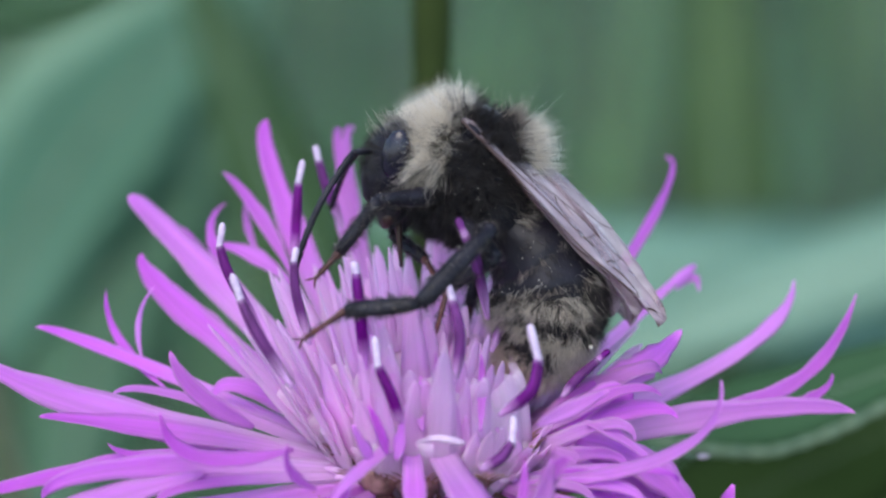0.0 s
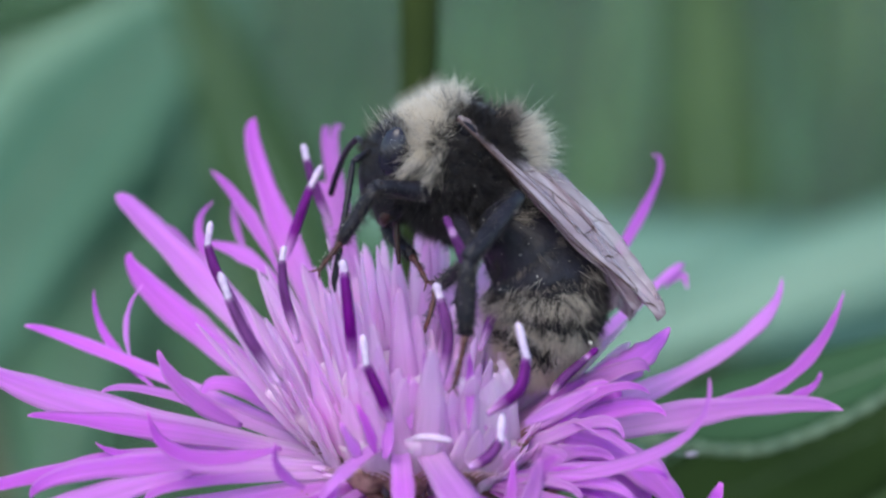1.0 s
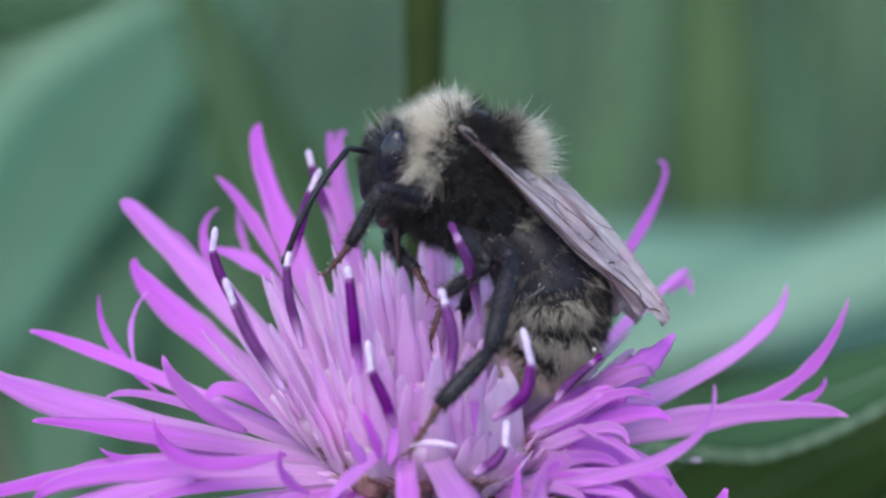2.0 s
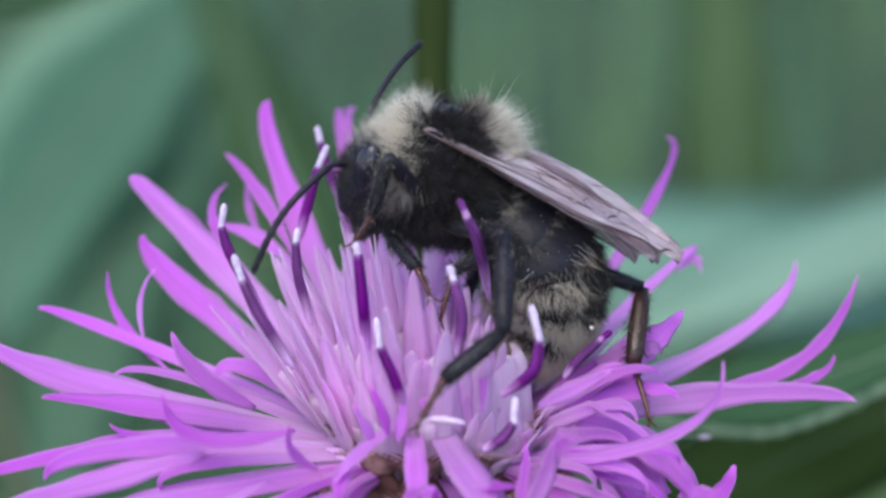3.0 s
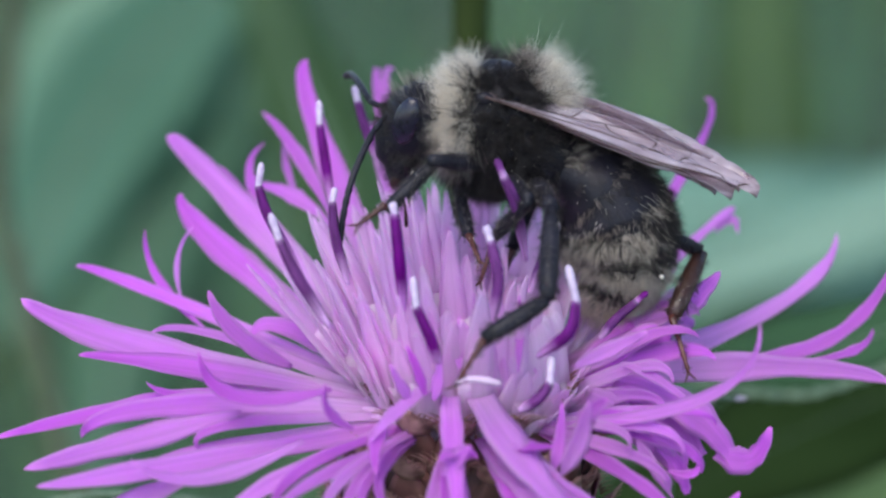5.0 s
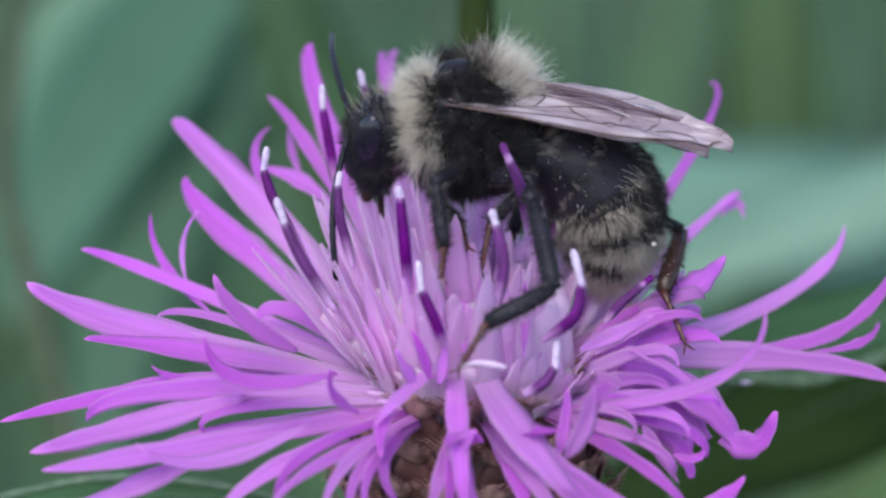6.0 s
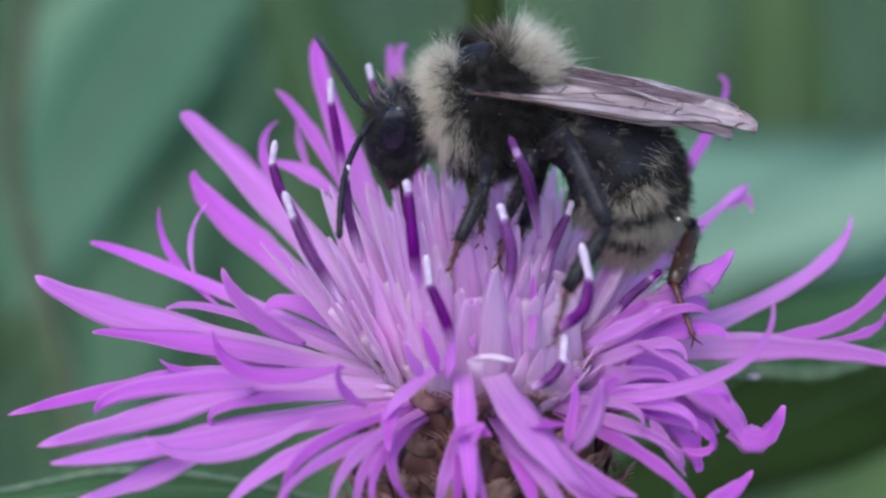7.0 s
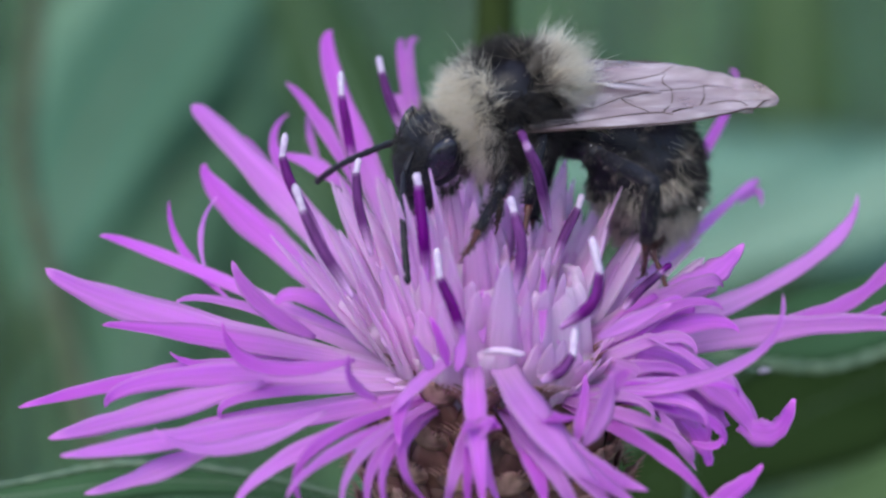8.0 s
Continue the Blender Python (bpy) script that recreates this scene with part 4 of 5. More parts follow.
def build_thorax():
    v, f = ellipsoid(TH_C, TH_R, 32, 22, 0.03)
    th = mesh_object("thorax", v, f, CHITIN, bee)
    def bald(d):
        return (d[0] + 0.24) ** 2 + (d[1] + 0.10) ** 2 < 0.17 and d[2] > 0

    def wing_root(d):
        return abs(d[1]) > 0.8 and 0.3 < d[2] < 0.5 and -0.42 < d[0] < -0.1

    def collar(d, soft=0.0):
        return d[0] < -0.60 + 0.30 * max(0, -d[2]) + 0.12 * max(0, 0.3 - abs(d[2] - 0.1)) + soft and d[2] > -0.32

    def rear(d, soft=0.0):
        return d[0] > 0.36 + soft and d[2] > 0.42 + soft and abs(d[1]) < 0.50

    d = sphere_points(7800, 11, lambda d, g: collar(d, g.normal(0, 0.06)))
    fur_coat("collar_fur", th, *on_thorax(d), 1.1, (-0.1, 0, 0.2), FUR_CREAM, "pale cream collar fur", 0.12, 0.009, 0.85, seed=2, clump=1.2)
    d = sphere_points(1100, 41, lambda d, g: d @ np.array((-0.56, 0.80 if d[1] > 0 else -0.80, -0.16)) > 0.94)
    fur_coat("shoulder_fur", th, *on_thorax(d), 1.25, (0.05, 0, -0.9), FUR_CREAM, "hanging tuft of cream fur at the shoulder", 0.25, 0.009, 0.5, seed=42, clump=1.4)
    d = sphere_points(220, 15, lambda d, g: d[0] < -0.35 and -0.6 < d[2])
    fur_coat("dusky_fur", th, *on_thorax(d), 0.9, (-0.1, 0, 0), FUR_GREY, "thin greyish fur among the collar", 0.12, 0.010, 0.5, seed=6)
    d = sphere_points(2600, 12, lambda d, g: rear(d, g.normal(0, 0.07)))
    fur_coat("rear_fur", th, *on_thorax(d), 1.65, (0.4, 0, 0.0), FUR_CREAM, "long cream fur on the rear of the thorax", 0.0, 0.0085, 0.7, seed=3, clump=1.4)
    d = sphere_points(2700, 16, lambda d, g: rear(d, g.normal(-0.20, 0.07)))
    fur_coat("rear_dusky_fur", th, *on_thorax(d), 1.15, (0.25, 0, 0.1), FUR_TAUPE, "grey-brown fur at the foot of the pale tuft", 0.0, 0.009, 0.55, seed=8)
    d = sphere_points(22000, 13, lambda d, g: not bald(d) and not wing_root(d) and not collar(d, -0.06) and not rear(d, -0.02))
    fur_coat("dark_fur", th, *on_thorax(d), 1.0, (0.05, 0, 0), FUR_BLACK, "short black fur", 0.05, 0.009, 0.55, seed=4)
    d = sphere_points(350, 14, lambda d, g: d[0] > 0.78 and -0.3 < d[2] < 0.2 and abs(d[1]) > 0.2)
    fur_coat("side_fur", th, *on_thorax(d), 0.8, (0.3, 0, -0.2), FUR_GREY, "thin greyish fur below the wings", 0.2, 0.011, seed=5)
    pollen_dust(th, on_thorax(sphere_points(380, 17, lambda d, g: d[2] < 0.45))[0] * 1.14 - 0.14 * TH_C, 18)
    v, f = ellipsoid((3.05, 0, -1.8), (1.7, 1.55, 1.55), 22, 14, 0.04)
    waist_part = mesh_object("propodeum", v, f, CHITIN, th, "black hind part of the thorax at the waist")
    d = sphere_points(1800, 19, lambda d, g: d[0] > -0.3)
    nr = d / np.array((1.7, 1.55, 1.55))
    fur_coat("waist_fur", waist_part, np.array((3.05, 0, -1.8)) + d * np.array((1.7, 1.55, 1.55)) * 0.98, nr / np.linalg.norm(nr, axis=1)[:, None], 0.5, (0.2, 0, 0), FUR_BLACK, "short black fur", 0.05, 0.009, 0.5, seed=20)
    v, f = ellipsoid((1.6, 0, -3.0), (2.4, 1.35, 0.95), 22, 14, 0.06)
    under = mesh_object("coxae", v, f, CHITIN, th, "black hip joints under the thorax")
    d = sphere_points(2600, 37, lambda d, g: d[2] < 0.4)
    nr = d / np.array((2.4, 1.35, 0.95))
    fur_coat("hip_fur", under, np.array((1.6, 0, -3.0)) + d * np.array((2.4, 1.35, 0.95)) * 0.98, nr / np.linalg.norm(nr, axis=1)[:, None], 0.5, (0.1, 0, -0.1), FUR_BLACK, "black fur between the legs", 0.1, 0.009, 0.5, seed=38)
    for sg in (-1, 1):
        v, f = ellipsoid((0.05, sg * 1.98, 0.2), (0.42, 0.22, 0.28), 14, 10)
        mesh_object("tegula", v, f, CHITIN, th, "small shiny plate over the wing root")


AB_AXIS = [(3.2, 0, -2.2), (4.8, 0, -2.55), (6.0, 0, -3.25), (6.75, 0, -4.35), (7.0, 0, -5.6), (6.9, 0, -6.9), (6.55, 0, -8.2)]
AB_PATH = polyline(AB_AXIS, 10)


def ab_radius(q):
    return 2.36 * (0.72 + 0.28 * min(1, q / 0.4)) * max(0.02, math.sin(math.pi * min(1, 0.13 + 0.87 * q) ** 0.92)) ** 0.62


def ab_frame(q):
    x = q * (len(AB_PATH) - 1)
    i = min(len(AB_PATH) - 2, int(x))
    p = AB_PATH[i].lerp(AB_PATH[i + 1], x - i)
    t = (AB_PATH[min(i + 2, len(AB_PATH) - 1)] - AB_PATH[max(i - 1, 0)]).normalized()
    return p, t, Vector((0, 1, 0)), t.cross(Vector((0, 1, 0))).normalized()


def build_abdomen():
    fr = [ab_frame(i / 40) for i in range(41)]
    v, f, n = [], [], 28
    for i, (p, t, s, b) in enumerate(fr):
        for k in range(n):
            a = TAU * k / n
            v.append(p + ab_radius(i / 40) * 0.96 * (s * math.cos(a) + b * math.sin(a)))
    for i in range(40):
        for k in range(n):
            f.append((i * n + k, i * n + (k + 1) % n, (i + 1) * n + (k + 1) % n, (i + 1) * n + k))
    f += [tuple(range(n - 1, -1, -1)), tuple(40 * n + k for k in range(n))]
    ab = mesh_object("abdomen", v, f, CHITIN, bee)
    cuts = (0.06, 0.25, 0.43, 0.58, 0.71, 0.83, 0.96)
    for c0, c1 in zip(cuts, cuts[1:]):
        v, f, m = [], [], 7
        for j in range(m + 1):
            q = c0 + (c1 + 0.02 - c0) * j / m
            p, t, s, b = ab_frame(q)
            r = ab_radius(q) + 0.02 + 0.07 * j / m - (0.08 if j == m else 0)
            for k in range(n):
                a = TAU * k / n
                v.append(p + r * (s * math.cos(a) + b * math.sin(a)))
        for j in range(m):
            for k in range(n):
                f.append((j * n + k, j * n + (k + 1) % n, (j + 1) * n + (k + 1) % n, (j + 1) * n + k))
        mesh_object("tergite", v, f, CHITIN, ab)

    def coat(name, count, q0, q1, length, material, label, seed, comb=0.9, only=None):
        rng = np.random.default_rng(seed)
        roots, nrms, combs = [], [], []
        while len(roots) < count:
            q, a = rng.uniform(q0, q1), rng.uniform(0, TAU)
            if only and not only(q, a):
                continue
            p, t, s, b = ab_frame(min(0.99, max(0, q)))
            d = s * math.cos(a) + b * math.sin(a)
            roots.append(p + d * ab_radius(q))
            nrms.append(d)
            combs.append(t * comb)
        fur_coat(name, ab, roots, nrms, length, combs, material, label, 0.0, 0.008, 0.45, seed, 1.2)

    coat("front_fur", 380, 0.03, 0.11, 0.8, FUR_GREY, "greyish tufts beside the waist", 21, 0.6, lambda q, a: abs(math.cos(a)) > 0.45 and math.sin(a) > 0.25)
    coat("dark_fur", 7500, 0.10, 0.6, 0.55, FUR_BLACK, "short black fur", 22, 0.9, lambda q, a: abs(math.cos(a)) < 0.55 or q > 0.47)
    coat("sparse_fur", 5200, 0.10, 0.5, 0.36, FUR_BLACK, "sparse black hairs on the shiny plates", 30, 1.2)
    coat("back_fur", 2800, 0.45, 0.66, 0.6, FUR_BLACK, "black fur along the back", 31, 0.9, lambda q, a: math.sin(a) > 0.5)
    coat("band_fur", 3000, 0.47, 0.57, 0.75, FUR_PALE, "pale grey fringe of hairs", 23, 0.9, lambda q, a: math.sin(a) < 0.55)
    coat("dark_band_fur", 1500, 0.59, 0.69, 0.5, FUR_BLACK, "black band of fur", 24, 1.0, lambda q, a: math.sin(a) < 0.5)
    coat("pale_back_fur", 2400, 0.62, 0.82, 0.8, FUR_PALE, "pale fuzzy hairs along the rear of the back", 34, 0.7, lambda q, a: math.sin(a) > 0.35)
    coat("lower_band_fur", 2900, 0.67, 0.75, 0.7, FUR_PALE, "second pale grey fringe of hairs, all round", 25, 0.9)
    coat("dark_tail_fur", 1100, 0.77, 0.85, 0.5, FUR_BLACK, "brown-black fur before the tail", 26, 1.0, lambda q, a: math.sin(a) < 0.4)
    coat("scattered_fur", 1100, 0.35, 0.95, 0.75, FUR_PALE, "scattered pale hairs", 33, 0.7)
    coat("tail_fur", 3400, 0.84, 0.99, 0.65, FUR_TAIL, "pale pinkish-buff tail fur", 27, 0.7)
    for k, c in enumerate(cuts[1:5]):
        coat("rim_fur", 620, c - 0.03, c + 0.02, 0.42, FUR_TAUPE if k < 2 else FUR_GREY, "fringe of hairs on a plate's rim", 40 + k, 1.1)
    rng = np.random.default_rng(28)
    spots = []
    for k in range(260):
        q, a = rng.uniform(0.08, 0.8), rng.uniform(0, TAU)
        p, t, s, b = ab_frame(q)
        spots.append(p + (s * math.cos(a) + b * math.sin(a)) * (ab_radius(q) + rng.uniform(0.12, 0.45)))
    pollen_dust(ab, spots, 29)
    v, f = ellipsoid((8.75, -1.75, -5.6), (0.1, 0.1, 0.1), 10, 8)
    mesh_object("pollen_grain", v, f, POLLEN, ab, "white pollen grain")
    return ab


NECK = Vector((-1.1, 0, -1.1))


def build_head():
    """Built about the neck."""
    v, f = ellipsoid((-1.45, 0, -1.12), (1.4, 1.7, 1.78), 26, 20, 0.05)
    v = [(x - 0.35 * max(0, -z - 1.2), y * (1 - 0.16 * max(0, -z - 0.9)), z * 1.05) for x, y, z in v]
    head = mesh_object("head", v, f, CHITIN, bee)
    for sg in (-1, 1):
        v, f = ellipsoid((0, 0, 0), (0.6, 0.38, 1.08), 22, 16)
        m = Matrix.Translation((-1.85, sg * 1.42, -0.8)) @ Euler((radians(-10 * sg), radians(12), radians(24 * sg))).to_matrix().to_4x4()
        mesh_object("eye", [m @ Vector(p) for p in v], f, EYE_MAT, head, "shiny dark compound eye")
        path = bez((-1.7, sg * 0.5, -3.2), (-1.9, sg * 0.6, -3.6), (-1.8, sg * 0.12, -3.85), 6)
        v, f, u = tube(path, [0.26, 0.27, 0.26, 0.24, 0.2, 0.14, 0.05], 8)
        mesh_object("mandible", v, f, CHITIN_BROWN, head, "brown mandible")
    v, f = ellipsoid((-1.62, 0, -2.75), (0.78, 0.98, 0.95), 22, 16, 0.05)
    face = mesh_object("clypeus", v, f, CHITIN, head, "black hairy lower face")
    d = sphere_points(1100, 35, lambda d, g: d[2] < 0.6)
    nr = d / np.array((0.78, 0.98, 0.95))
    fur_coat("lower_face_fur", face, np.array((-1.62, 0, -2.75)) + d * np.array((0.78, 0.98, 0.95)), nr / np.linalg.norm(nr, axis=1)[:, None], 0.34, (-0.1, 0, -0.15), FUR_BLACK, "short black fur", 0.1, 0.008, 0.4, seed=36)
    path = polyline([(-1.4, 0, -2.4), (-1.3, 0, -3.1), (-1.2, 0, -4.2), (-1.0, 0, -5.4)], 6)
    v, f, u = tube(path, [0.24 - 0.009 * i for i in range(len(path))], 8)
    mesh_object("proboscis", v, f, CHITIN_BROWN, head, "reddish-brown tongue sheath")
    c, r = np.array((-1.45, 0, -1.12)), np.array((1.4, 1.7, 1.78))

    def on_head(d):
        nrm = d / r
        return c + d * r, nrm / np.linalg.norm(nrm, axis=1)[:, None]

    d = sphere_points(3600, 31, lambda d, g: (abs(d[1]) < 0.74 or d[2] < -0.5 or d[0] > 0.1) and (d[2] < 0.45 or g.random() < 0.5))
    fur_coat("face_fur", head, *on_head(d), 0.42, (-0.1, 0, 0.05), FUR_BLACK, "black fur on the face", 0.1, 0.008, 0.4, seed=32)
    d = sphere_points(160, 33, lambda d, g: d[2] > 0.5 and abs(d[1]) < 0.7)
    fur_coat("crown_fur", head, *on_head(d), 0.75, (-0.2, 0, 0.2), FUR_GREY, "greyish tuft on the crown", 0.0, 0.010, 0.4, seed=34)
    return head


def wing_grid(length, chord, root, kind, seed):
    """A thin rippled membrane: span along +x, chord along +y, in the wing's own plane."""
    nu, nv = 46, 14
    top, low, f = [], [], []

    def at(s, c):
        if kind == "fore":
            width = (1 + 0.05 * max(0, s - 0.5) * math.sin(s * 70)) * chord * (0.10 + 0.90 * min(1, s / 0.42) ** 0.75) * max(0.0, 1 - max(0, s - 0.55) ** 2 / 0.2) ** 0.6
            lead = -0.35 * math.sin(math.pi * s) + 0.9 * max(0, s - 0.75) ** 1.6 * chord
        else:
            width = chord * (0.15 + 0.85 * min(1, s / 0.5) ** 0.8) * max(0.0, 1 - max(0, s - 0.5) ** 2 / 0.26) ** 0.6
            lead = -0.2 * math.sin(math.pi * s)
        ripple = 0.07 * math.sin(c * 17 + s * 6 + seed) * min(1, 3 * s) + 0.34 * max(0, s - 0.45) * math.sin(c * 22 + s * 16 + seed) + 0.10 * max(0, s - 0.6) * math.sin(c * 41 + s * 37) + 0.25 * (c - 0.5) ** 2 - 0.5 * s * s
        return Vector((root + s * length, lead + c * width, ripple))

    for i in range(nu + 1):
        for j in range(nv + 1):
            p = at(i / nu * 0.995, j / nv)
            top.append(p + Vector((0, 0, 0.012)))
            low.append(p - Vector((0, 0, 0.012)))
    k = len(top)
    for i in range(nu):
        for j in range(nv):
            a, b, c, d = i * (nv + 1) + j, (i + 1) * (nv + 1) + j, (i + 1) * (nv + 1) + j + 1, i * (nv + 1) + j + 1
            f += [(a, b, c, d), (k + d, k + c, k + b, k + a)]
    edge = [i * (nv + 1) for i in range(nu + 1)] + [nu * (nv + 1) + j for j in range(1, nv + 1)] + [i * (nv + 1) + nv for i in range(nu - 1, -1, -1)] + list(range(nv - 1, 0, -1))
    for a, b in zip(edge, edge[1:] + edge[:1]):
        f.append((b, a, k + a, k + b))
    return top + low, f, at


def build_wing(sg, kind):
    length, chord = (11.8, 3.4) if kind == "fore" else (10.0, 2.7)
    v, f, at = wing_grid(length, chord, 0.0, kind, 1.3 if sg < 0 else 2.7)
    if kind == "fore":
        runs = [[(0, 0.02), (0.3, 0.02), (0.6, 0.02), (0.85, 0.02), (0.97, 0.2)], [(0.02, 0.2), (0.25, 0.2), (0.5, 0.18), (0.58, 0.12)],
                [(0.05, 0.5), (0.25, 0.45), (0.42, 0.5), (0.62, 0.55), (0.8, 0.6)], [(0.05, 0.8), (0.3, 0.78), (0.55, 0.8), (0.66, 0.92)],
                [(0.42, 0.5), (0.47, 0.3), (0.5, 0.18)], [(0.55, 0.18), (0.6, 0.35), (0.62, 0.55)], [(0.58, 0.15), (0.7, 0.25), (0.82, 0.28), (0.88, 0.12)],
                [(0.7, 0.26), (0.73, 0.42), (0.74, 0.58)], [(0.3, 0.46), (0.33, 0.62), (0.34, 0.78)], [(0.62, 0.56), (0.6, 0.7), (0.62, 0.84)]]
    else:
        runs = [[(0, 0.04), (0.3, 0.04), (0.6, 0.04), (0.9, 0.1)], [(0.05, 0.5), (0.3, 0.45), (0.55, 0.5), (0.75, 0.6)], [(0.45, 0.48), (0.48, 0.25), (0.5, 0.06)]]
    lean = 28 if kind == "fore" else 30
    m = Matrix.Rotation(radians(lean), 4, "X")
    if kind == "hind":
        m = Matrix.Translation((0.9, 0.8, -0.12)) @ Matrix.Rotation(radians(1), 4, "Y") @ m
    m = Matrix.Diagonal((1, -sg, 1, 1)) @ m
    name = "forewing" if kind == "fore" else "hindwing"
    if sg > 0:
        f = [tuple(reversed(q)) for q in f]
    ob = mesh_object(name, [m @ p for p in v], f, WING, bee, "smoky translucent wing membrane")
    for k, run in enumerate(runs):
        pts = [m @ (at(min(0.99, q.x), q.y) + Vector((0, 0, 0.01))) for q in polyline([(s, c, 0) for s, c in run], 10)]
        r = (0.07 if k == 0 else 0.038)
        v, f, u = tube(pts, [r * (1 - 0.5 * i / len(pts)) for i in range(len(pts))], 6)
        mesh_object("vein", v, f, VEIN, ob, "dark brown wing vein")
    return ob


def segment(name, length, radii, material, label="", hairs=0, seed=0, flat=1.0, curve=0.0):
    """A leg or feeler joint along +x from its own origin."""
    n = len(radii) - 1
    path = [Vector((length * i / n, 0, curve * length * math.sin(math.pi * i / n))) for i in range(n + 1)]
    v, f, u = tube(path, radii, 10, flat=flat)
    ob = mesh_object(name, v, f, material, bee, label, uvs=u)
    if hairs:
        rng = np.random.default_rng(seed)
        q, a = rng.uniform(0.05, 0.98, hairs), rng.uniform(0, TAU, hairs)
        r = np.interp(q, np.linspace(0, 1, n + 1), radii)
        nr = np.stack([np.zeros(hairs), np.cos(a), np.sin(a)], 1)
        roots = nr * r[:, None] * 0.95
        roots[:, 0] = q * length
        roots[:, 2] += curve * length * np.sin(math.pi * q)
        pollen_dust(ob, (roots + nr * 0.12)[:18], seed + 2)
        fur_coat("hairs", ob, roots, nr, 0.2 if name == "tarsus" else 0.34, (0.7, 0, 0), FUR_BLACK, "short black bristles", 0, 0.013, 0.5, seed + 1)
        if name != "tarsus":
            pick = rng.permutation(hairs)[:hairs // 2]
            fur_coat("down", ob, roots[pick], nr[pick], 0.2, (0.9, 0, 0), FUR_TAUPE, "fine greyish down", 0, 0.006, 0.5, seed + 4)
    return ob


def aim(a, b, hint=(0, -1, 0.2)):
    """Pose of a joint that runs from a to b (millimetres, in the bee's space)."""
    a, b = Vector(a), Vector(b)
    x = (b - a).normalized()
    y = Vector(hint).cross(x).normalized()
    z = x.cross(y)
    m = Matrix((x, y, z)).transposed().to_4x4()
    m.translation = a * MM
    return m


LEG = {("front", "near"): (3.4, 2.7, 1.4), ("front", "far"): (2.4, 2.3, 1.5), ("middle", "near"): (3.3, 2.8, 2.0), ("middle", "far"): (3.3, 2.8, 2.0),
       ("hind", "near"): (3.7, 4.3, 3.0, 2.1), ("hind", "far"): (7.3, 3.4, 2.6)}


def build_leg(kind, side, seed):
    a, b, *heel, c = LEG[(kind, side)]
    femur = segment("femur", a, [0.28, 0.42, 0.46, 0.42, 0.36, 0.3] if kind == "hind" else [0.28, 0.40, 0.41, 0.36, 0.30, 0.24], CHITIN, "", 260, seed)
    wide = 0.40 if kind == "hind" else 0.29
    joints = [femur, segment("tibia", b, [0.27 if kind == "hind" else 0.22, 0.34 if kind == "hind" else 0.28, wide * 0.95, wide, wide * 0.96, wide * 0.8], CHITIN_BROWN if (kind, side) == ("hind", "far") else CHITIN, "", 300, seed + 3, 0.7)]
    for d in heel:
        joints.append(segment("basitarsus", d, [0.22, 0.33, 0.36, 0.36, 0.34, 0.28], CHITIN, "broad flat first joint of the foot", 260, seed + 8, 0.7))
    path = [0.17, 0.18, 0.14, 0.10, 0.13, 0.09, 0.12, 0.085, 0.12, 0.08, 0.10, 0.05]
    tarsus = segment("tarsus", c, path, CHITIN_TAN, "jointed reddish-brown foot", 90, seed + 6, 1.0, 0.04)
    for s in (-1, 1):
        v, f, u = tube(bez((c - 0.05, 0, 0), (c + 0.25, s * 0.15, 0.05), (c + 0.35, s * 0.28, -0.12), 4), [0.06, 0.05, 0.045, 0.03, 0.01], 5)
        mesh_object("claw", v, f, CHITIN_TAN, tarsus)
    return (*joints, tarsus)


def bent(hip, end, L1, L2, towards):
    """The joint between two bones from hip to end, bent to one side, and the end that they reach."""
    d = end - hip
    r = max(min(d.length, (L1 + L2) * 0.995), abs(L1 - L2) + 0.1)
    d = d.normalized()
    x = (L1 * L1 - L2 * L2 + r * r) / (2 * r)
    h = math.sqrt(max(0.0, L1 * L1 - x * x))
    side = towards - d * towards.dot(d)
    side = side.normalized() if side.length > 1e-4 else d.orthogonal().normalized()
    return hip + d * x + side * h, hip + d * r


def leg_joints(kind, hip, foot, knee):
    """All the joints of a leg from hip to foot, bent towards the hinted knee."""
    L1, L2, *heel, L3 = LEG[kind]
    hip, foot, knee = Vector(hip), Vector(foot), Vector(knee)
    if heel:
        ankle = foot + ((knee - foot).normalized() + Vector((-0.1, 0, 0.45))).normalized() * L3
        end = ankle + (knee - ankle).normalized() * heel[0]
        first, end = bent(hip, end, L1, L2, Vector((0.1, -0.7, 1.0)))
        ankle = end + (ankle - end).normalized() * heel[0]
        return [hip, first, end, ankle, ankle + (foot - ankle).normalized() * L3]
    ankle = foot + (knee.lerp(hip, 0.25) - foot).normalized() * L3
    first, ankle = bent(hip, ankle, L1, L2, knee - hip)
    return [hip, first, ankle, foot]


build_thorax()
abdomen_part = build_abdomen()
head_part = build_head()
WINGS = [(build_wing(sg, k), sg, k) for sg in (-1, 1) for k in ("hind", "fore")]
LEGS = {(k, s): build_leg(k, s, 40 + 10 * i + (5 if s == "far" else 0)) for i, k in enumerate(("front", "middle", "hind")) for s in ("near", "far")}
FEELERS = {}
for which in ("near", "far"):
    sc = segment("scape", 1.15, [0.1, 0.12, 0.12, 0.13, 0.12], CHITIN, "first joint of the feeler")
    rings = [0.1]
    for k in range(11):
        rings += [0.125, 0.15, 0.145]
    FEELERS[which] = (sc, segment("flagellum", 5.5, rings + [0.05], CHITIN, "long dark many-jointed feeler", 0, 0, 1.0, 0.10))

HIPS = {("front", "near"): (0.7, -1.3, -2.5), ("front", "far"): (0.5, 0.9, -2.7), ("middle", "near"): (1.6, -1.1, -2.9),
        ("middle", "far"): (1.6, 1.1, -2.9), ("hind", "near"): (2.9, -1.0, -2.9), ("hind", "far"): (3.4, 1.0, -2.9)}


